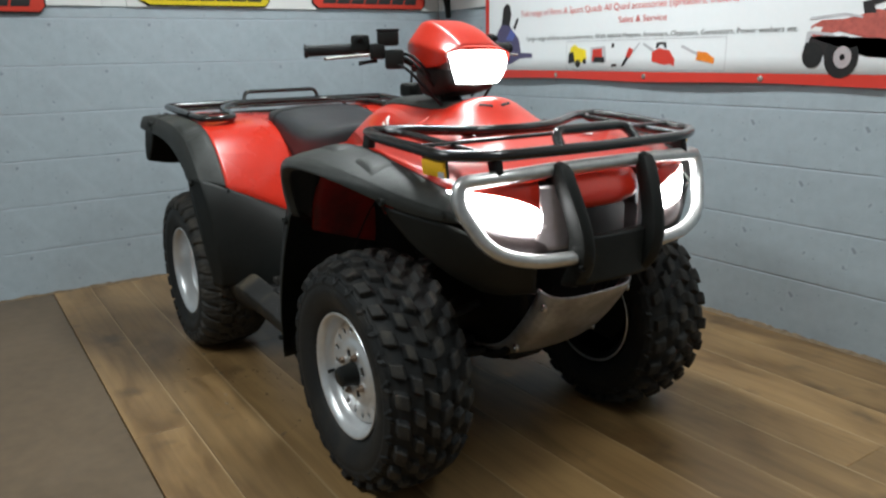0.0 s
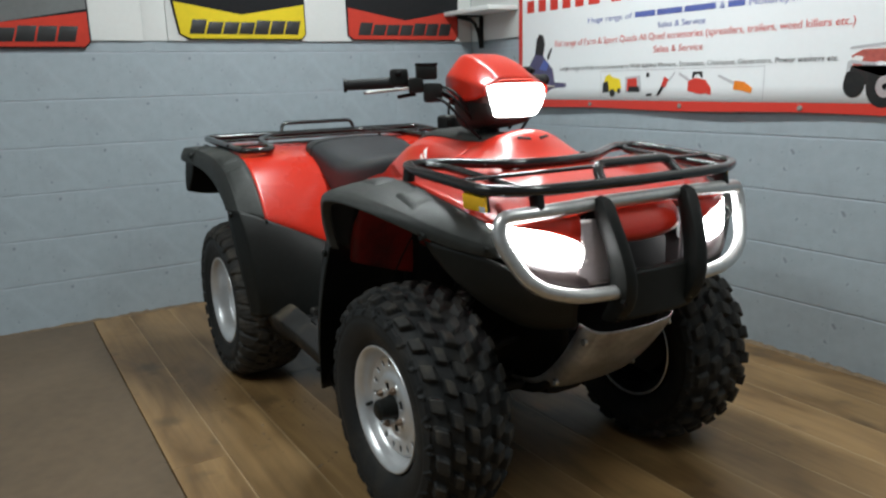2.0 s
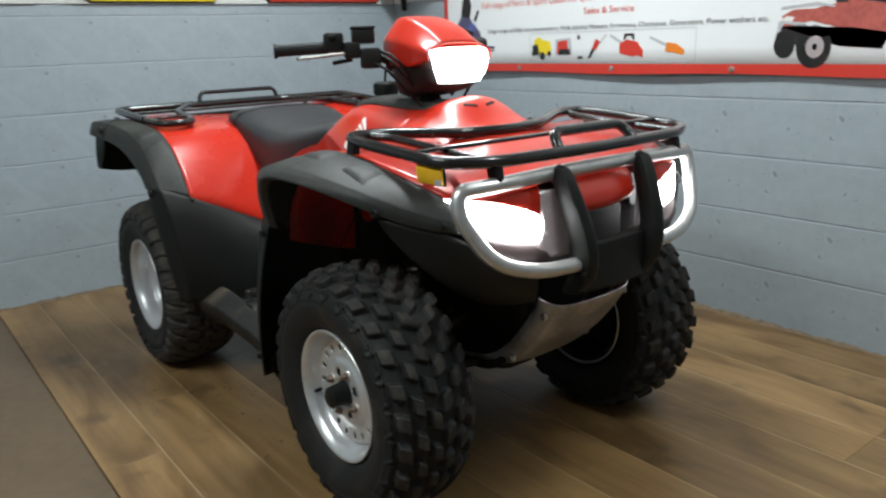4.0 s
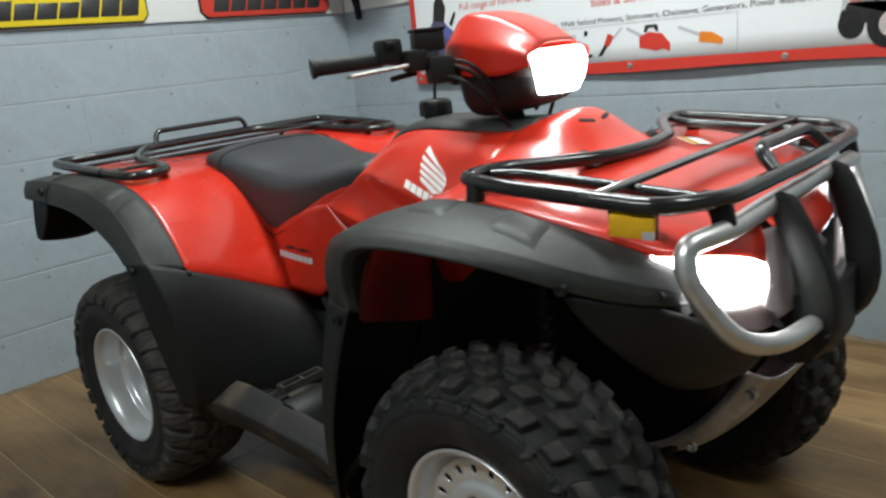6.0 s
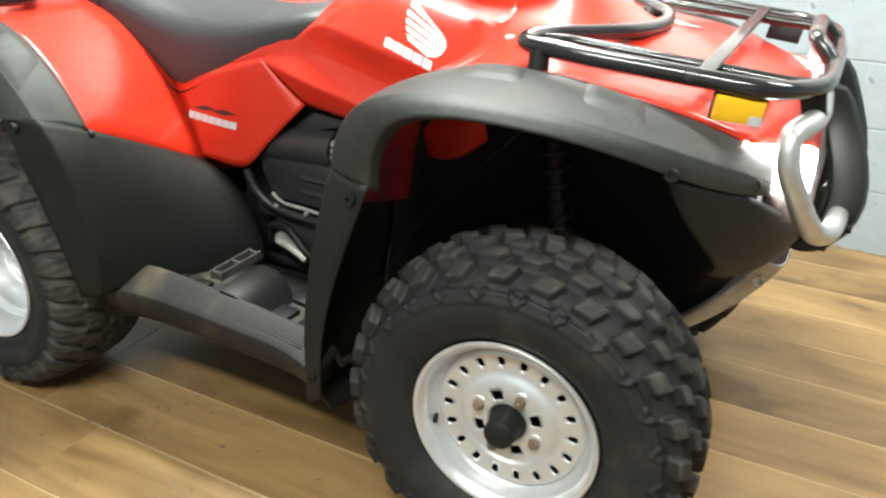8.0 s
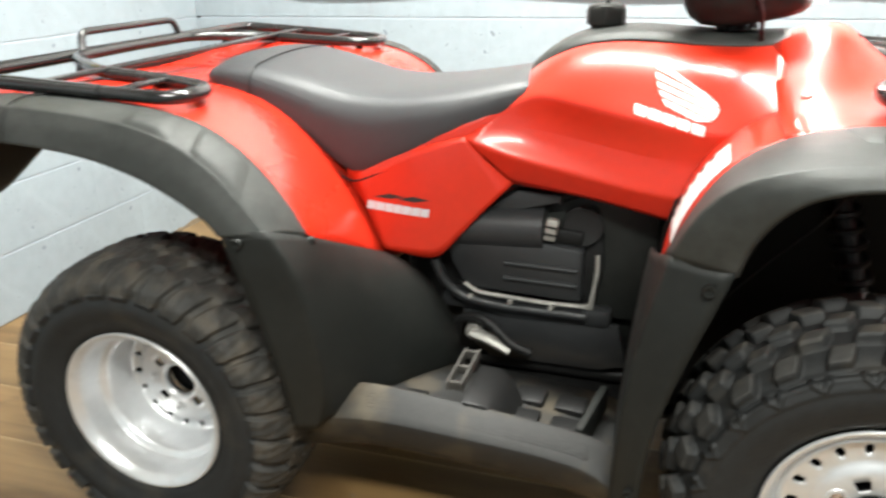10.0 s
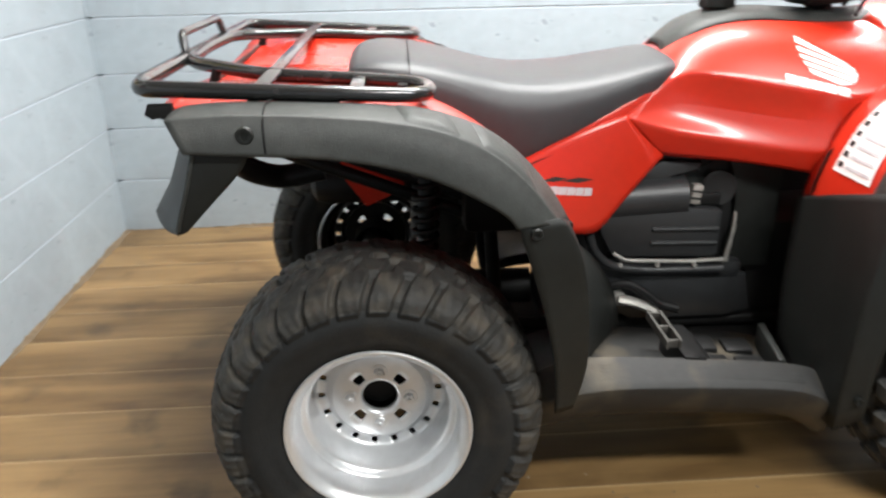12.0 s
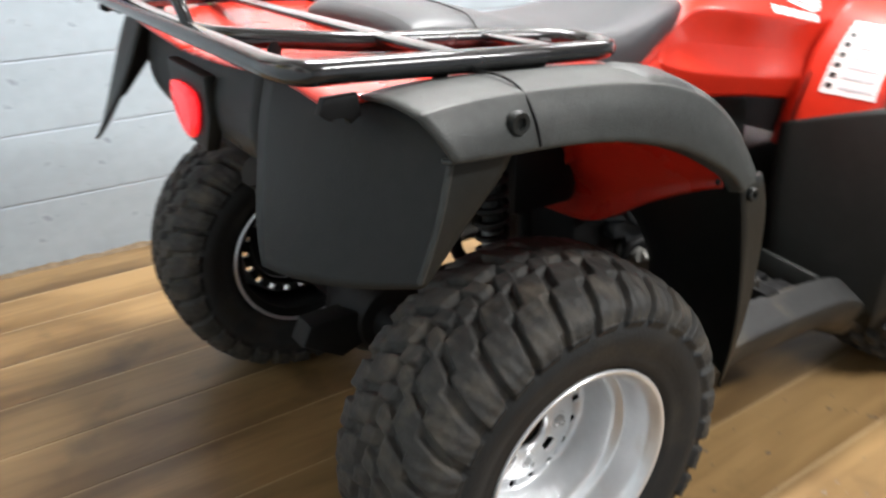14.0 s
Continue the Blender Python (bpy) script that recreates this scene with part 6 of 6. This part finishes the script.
print_shape("printed_machine", [(-0.285, 0.145), (-0.268, 0.148), (-0.268, 0.166), (-0.283, 0.166)], BLACK_INK)
print_shape("printed_machine", [(-0.225, 0.062), (-0.205, 0.065), (-0.155, 0.130), (-0.170, 0.140)], BLACK_INK)
print_shape("printed_machine", [(-0.195, 0.105), (-0.170, 0.100), (-0.150, 0.135), (-0.175, 0.148)], BANNER_RED, 0.0025)
print_shape("printed_machine", [(-0.155, 0.130), (-0.115, 0.168), (-0.110, 0.164), (-0.150, 0.124)], GREY_INK)
print_shape("printed_machine", [(-0.095, 0.155), (-0.09, 0.165), (-0.02, 0.130), (-0.028, 0.118)], GREY_INK)
print_shape("printed_machine", [(-0.04, 0.085), (-0.04, 0.125), (0.0, 0.140), (0.055, 0.130), (0.085, 0.095), (0.085, 0.065), (0.06, 0.075), (0.03, 0.07)], BANNER_RED, 0.0025)
print_shape("printed_machine", [(-0.02, 0.14), (-0.015, 0.165), (0.035, 0.165), (0.04, 0.14), (0.03, 0.14), (0.02, 0.155), (0.0, 0.155), (-0.01, 0.14)], BLACK_INK, 0.0028)
print_shape("printed_machine", [(0.115, 0.142), (0.12, 0.152), (0.205, 0.118), (0.198, 0.108)], GREY_INK)
print_shape("printed_machine", [(0.195, 0.09), (0.20, 0.125), (0.245, 0.120), (0.285, 0.095), (0.280, 0.075), (0.235, 0.085)], ORANGE, 0.0025)
# large quad at the right of the print
print_shape("printed_vehicle", [(0.685, 0.165), (0.675, 0.205), (0.715, 0.225), (0.790, 0.225), (0.850, 0.236), (0.900, 0.252), (0.960, 0.240), (1.060, 0.225), (1.150, 0.215), (1.170, 0.18), (1.10, 0.14), (0.90, 0.13), (0.86, 0.165), (0.78, 0.185)], PRINT_RED)
print_shape("printed_vehicle", [(0.655, 0.130), (0.668, 0.170), (0.76, 0.172), (0.84, 0.150), (0.88, 0.10), (1.02, 0.09), (1.04, 0.14), (0.92, 0.16), (0.80, 0.105), (0.70, 0.105)], BLACK_INK, 0.0024)
print_shape("printed_vehicle", [(0.86, 0.240), (0.85, 0.278), (0.93, 0.292), (0.95, 0.280), (0.89, 0.266), (0.90, 0.240)], BLACK_INK, 0.0024)
print_shape("printed_vehicle", [(0.668, 0.228), (0.672, 0.236), (0.795, 0.246), (0.860, 0.232), (0.855, 0.226), (0.790, 0.237)], GREY_INK, 0.0026)
print_shape("printed_vehicle", [(0.672, 0.188), (0.690, 0.205), (0.720, 0.200), (0.712, 0.182)], WHITE_INK, 0.0026)
print_shape("printed_vehicle", [(0.660, 0.150), (0.664, 0.186), (0.676, 0.190), (0.760, 0.180), (0.756, 0.170), (0.680, 0.178), (0.672, 0.150)], GREY_INK, 0.0028)
print_shape("printed_vehicle", [(0.92, 0.248), (0.95, 0.262), (1.06, 0.240), (1.05, 0.226)], BLACK_INK, 0.0026)
for cx, cz, r in ((0.690, 0.105, 0.045), (0.795, 0.098, 0.072), (1.10, 0.105, 0.070)):
    print_disc(cx, cz, r, RUBBER, 0.0028, 0.85)
    if r > 0.06:
        print_disc(cx + 0.005, cz, r * 0.52, SILVER, 0.0033, 0.85)
        print_disc(cx + 0.005, cz, r * 0.15, DARK, 0.0037, 0.85)
# motorcycle at the left of the print
print_shape("printed_vehicle", [(-1.17, 0.08), (-1.15, 0.22), (-1.10, 0.28), (-1.05, 0.29), (-1.00, 0.24), (-0.95, 0.20), (-0.93, 0.13), (-0.84, 0.125), (-0.84, 0.105), (-0.94, 0.10), (-1.02, 0.07)], PURPLE)
print_shape("printed_vehicle", [(-1.10, 0.28), (-1.085, 0.36), (-1.06, 0.385), (-1.03, 0.375), (-1.015, 0.33), (-1.03, 0.27)], BLACK_INK, 0.0025)
print_shape("printed_vehicle", [(-1.06, 0.20), (-1.02, 0.25), (-0.98, 0.23), (-1.00, 0.19)], BLUE_INK, 0.0025)
print_shape("printed_vehicle", [(-1.00, 0.26), (-0.965, 0.31), (-0.955, 0.30), (-0.985, 0.245)], BLACK_INK, 0.0025)
print_disc(-1.13, 0.12, 0.055, BLACK_INK, 0.0028)

# shelf on a curved bracket beside the banner
shelf = thing("wall_shelf", "small white shelf on a black curved bracket", "shelf", at=(-1.50, WY - 0.014, 1.50))
part("shelf_board", box((0, -0.10, 0.012), (0.47, 0.20, 0.024), bevel=0.003), WHITE, shelf)
part("bracket", tube([(-0.12, -0.012, -0.185), (-0.12, -0.022, -0.10), (-0.12, -0.06, -0.03), (-0.12, -0.17, -0.010)], 0.011, radius=0.06, sides=8), BLACK, shelf, "black curved bracket")
part("bracket_plate", box((-0.12, -0.006, -0.095), (0.035, 0.010, 0.19), bevel=0.003), BLACK, shelf)
part("bracket_arm", box((-0.12, -0.095, -0.005), (0.03, 0.18, 0.008), bevel=0.002), BLACK, shelf)

# ---- pieces of floor and walls ----
rng = random.Random(11)


def piece_mesh(name, size, bevel, mat):
    bm = box((0, 0, 0), size, bevel=bevel)
    me = bpy.data.meshes.new(name)
    bmesh.ops.recalc_face_normals(bm, faces=bm.faces[:])
    bm.to_mesh(me)
    bm.free()
    me.materials.append(mat)
    return me


def piece(name, me, parent, at):
    ob = new(name, me)
    ob.parent = parent
    ob.location = at
    return ob


SEAM, BOARD = -0.952, 0.1955
plank_len = 1.85
meshes = {}


def board(x0, x1, y0, y1, dz):
    key = (round(x1 - x0, 3), round(y1 - y0, 3))
    if key not in meshes:
        meshes[key] = piece_mesh("floor_board", (key[0] - 0.0003, key[1] - 0.0012, 0.012), 0.0012, WOOD)
    piece("floor_board", meshes[key], floor, ((x0 + x1) / 2, (y0 + y1) / 2, -0.006 + dz))


row = 0
y = SEAM
while y < WY - 0.01:
    y1 = min(-4 * BOARD if row == 0 else y + BOARD, WY)
    x = WX
    first = True
    while x < X1 - 0.01:
        x1 = min(X1, x + (rng.choice((1.25, 1.45, 1.62, 1.8)) if first else plank_len))
        board(x, x1, y, y1, rng.uniform(-0.0006, 0.0004))
        x, first = x1, False
    y, row = y1, row + 1
# dirt swept against the walls, and crumbs on the floor
dirt_rng = random.Random(23)


def dirt_line(along_x):
    """A thin ragged ridge of dirt where a wall meets the floor."""
    bm = bmesh.new()
    a, end = (WX, 3.2) if along_x else (Y0, WY)
    prev = None
    width = 0.008
    while a < end:
        width = min(0.024, max(0.003, width + dirt_rng.uniform(-0.006, 0.006)))
        tall = width * dirt_rng.uniform(0.25, 0.7)
        if along_x:
            row = [(a, WY + 0.002, tall), (a, WY - width * 0.5, tall * 0.6), (a, WY - width, -0.001)]
        else:
            row = [(WX - 0.002, a, tall), (WX + width * 0.5, a, tall * 0.6), (WX + width, a, -0.001)]
        row = [bm.verts.new(p) for p in row]
        if prev:
            for k in range(2):
                bm.faces.new((prev[k], prev[k + 1], row[k + 1], row[k]))
        prev = row
        a += dirt_rng.uniform(0.008, 0.03)
    return tagged(part("floor_dirt", bm, DIRT), "line of dry dirt at the foot of the wall", "dirt", kind="stuff")


dirt_line(True)
dirt_line(False)
bm = bmesh.new()
for _ in range(70):
    cx, cy = dirt_rng.gauss(-0.05, 0.45), dirt_rng.gauss(-0.50, 0.16)
    if cy > -0.28 or abs(cx) > 1.2:
        continue
    r = dirt_rng.uniform(0.002, 0.007)
    ring = [bm.verts.new((cx + r * dirt_rng.uniform(0.6, 1.5) * math.cos(q), cy + r * dirt_rng.uniform(0.6, 1.3) * math.sin(q), 0.0)) for q in (0, 1.3, 2.5, 3.8, 5.1)]
    top = bm.verts.new((cx, cy, r * 0.5))
    for k in range(5):
        bm.faces.new((ring[k], ring[(k + 1) % 5], top))
tagged(part("crumbs", bm, DIRT), "small crumbs of dry dirt on the boards", "dirt", kind="stuff")

# hardboard sheets along the open side
x = WX
while x < X1 - 0.01:
    x1 = min(X1, x + 2.44)
    yy = SEAM
    while yy > Y0 + 0.01:
        y0 = max(Y0, yy - 1.22)
        me = piece_mesh("hardboard_sheet", (x1 - x - 0.004, yy - y0 - 0.005, 0.011), 0.0015, SHEET)
        piece("hardboard_sheet", me, floor, ((x + x1) / 2, (y0 + yy) / 2 - 0.001, -0.0055))
        yy = y0
    x = x1

# concrete blocks of the two walls
LEN, JOINT = 0.445, 0.008
courses = [(0.0, 0.222)] + [(0.222 + 0.2155 * k, 0.222 + 0.2155 * (k + 1)) for k in range(5)] + [(0.222 + 0.2155 * 5, SPLIT + 0.02)]
blocks = {}


def block(along, w, z0, z1, wall):
    key = (round(w, 3), round(z1 - z0, 3), wall)
    if key not in blocks:
        size = (0.02, key[0], key[1] - JOINT) if wall == "w" else (key[0], 0.02, key[1] - JOINT)
        blocks[key] = piece_mesh("block", size, 0.0005, BLOCK)
    jut = rng.uniform(-0.0002, 0.0002)
    zc = (z0 + z1) / 2
    if wall == "w":
        piece("block", blocks[key], wall_west, (WX - 0.010 + jut, along, zc))
    else:
        piece("block", blocks[key], wall_north, (along, WY + 0.010 - jut, zc))


for k, (z0, z1) in enumerate(courses):
    y = WY - (LEN / 2 if k % 2 else LEN) - 0.1
    block((y + WY) / 2, WY - y, z0, z1, "w")
    while y > Y0 + 0.02:
        a = max(Y0, y - LEN)
        block((a + y) / 2, y - a, z0, z1, "w")
        y = a
    x = WX + (LEN if k % 2 else LEN / 2) - 0.03
    block((x + WX) / 2, x - WX, z0, z1, "n")
    while x < X1 - 0.02:
        b = min(X1, x + LEN)
        block((x + b) / 2, b - x, z0, z1, "n")
        x = b
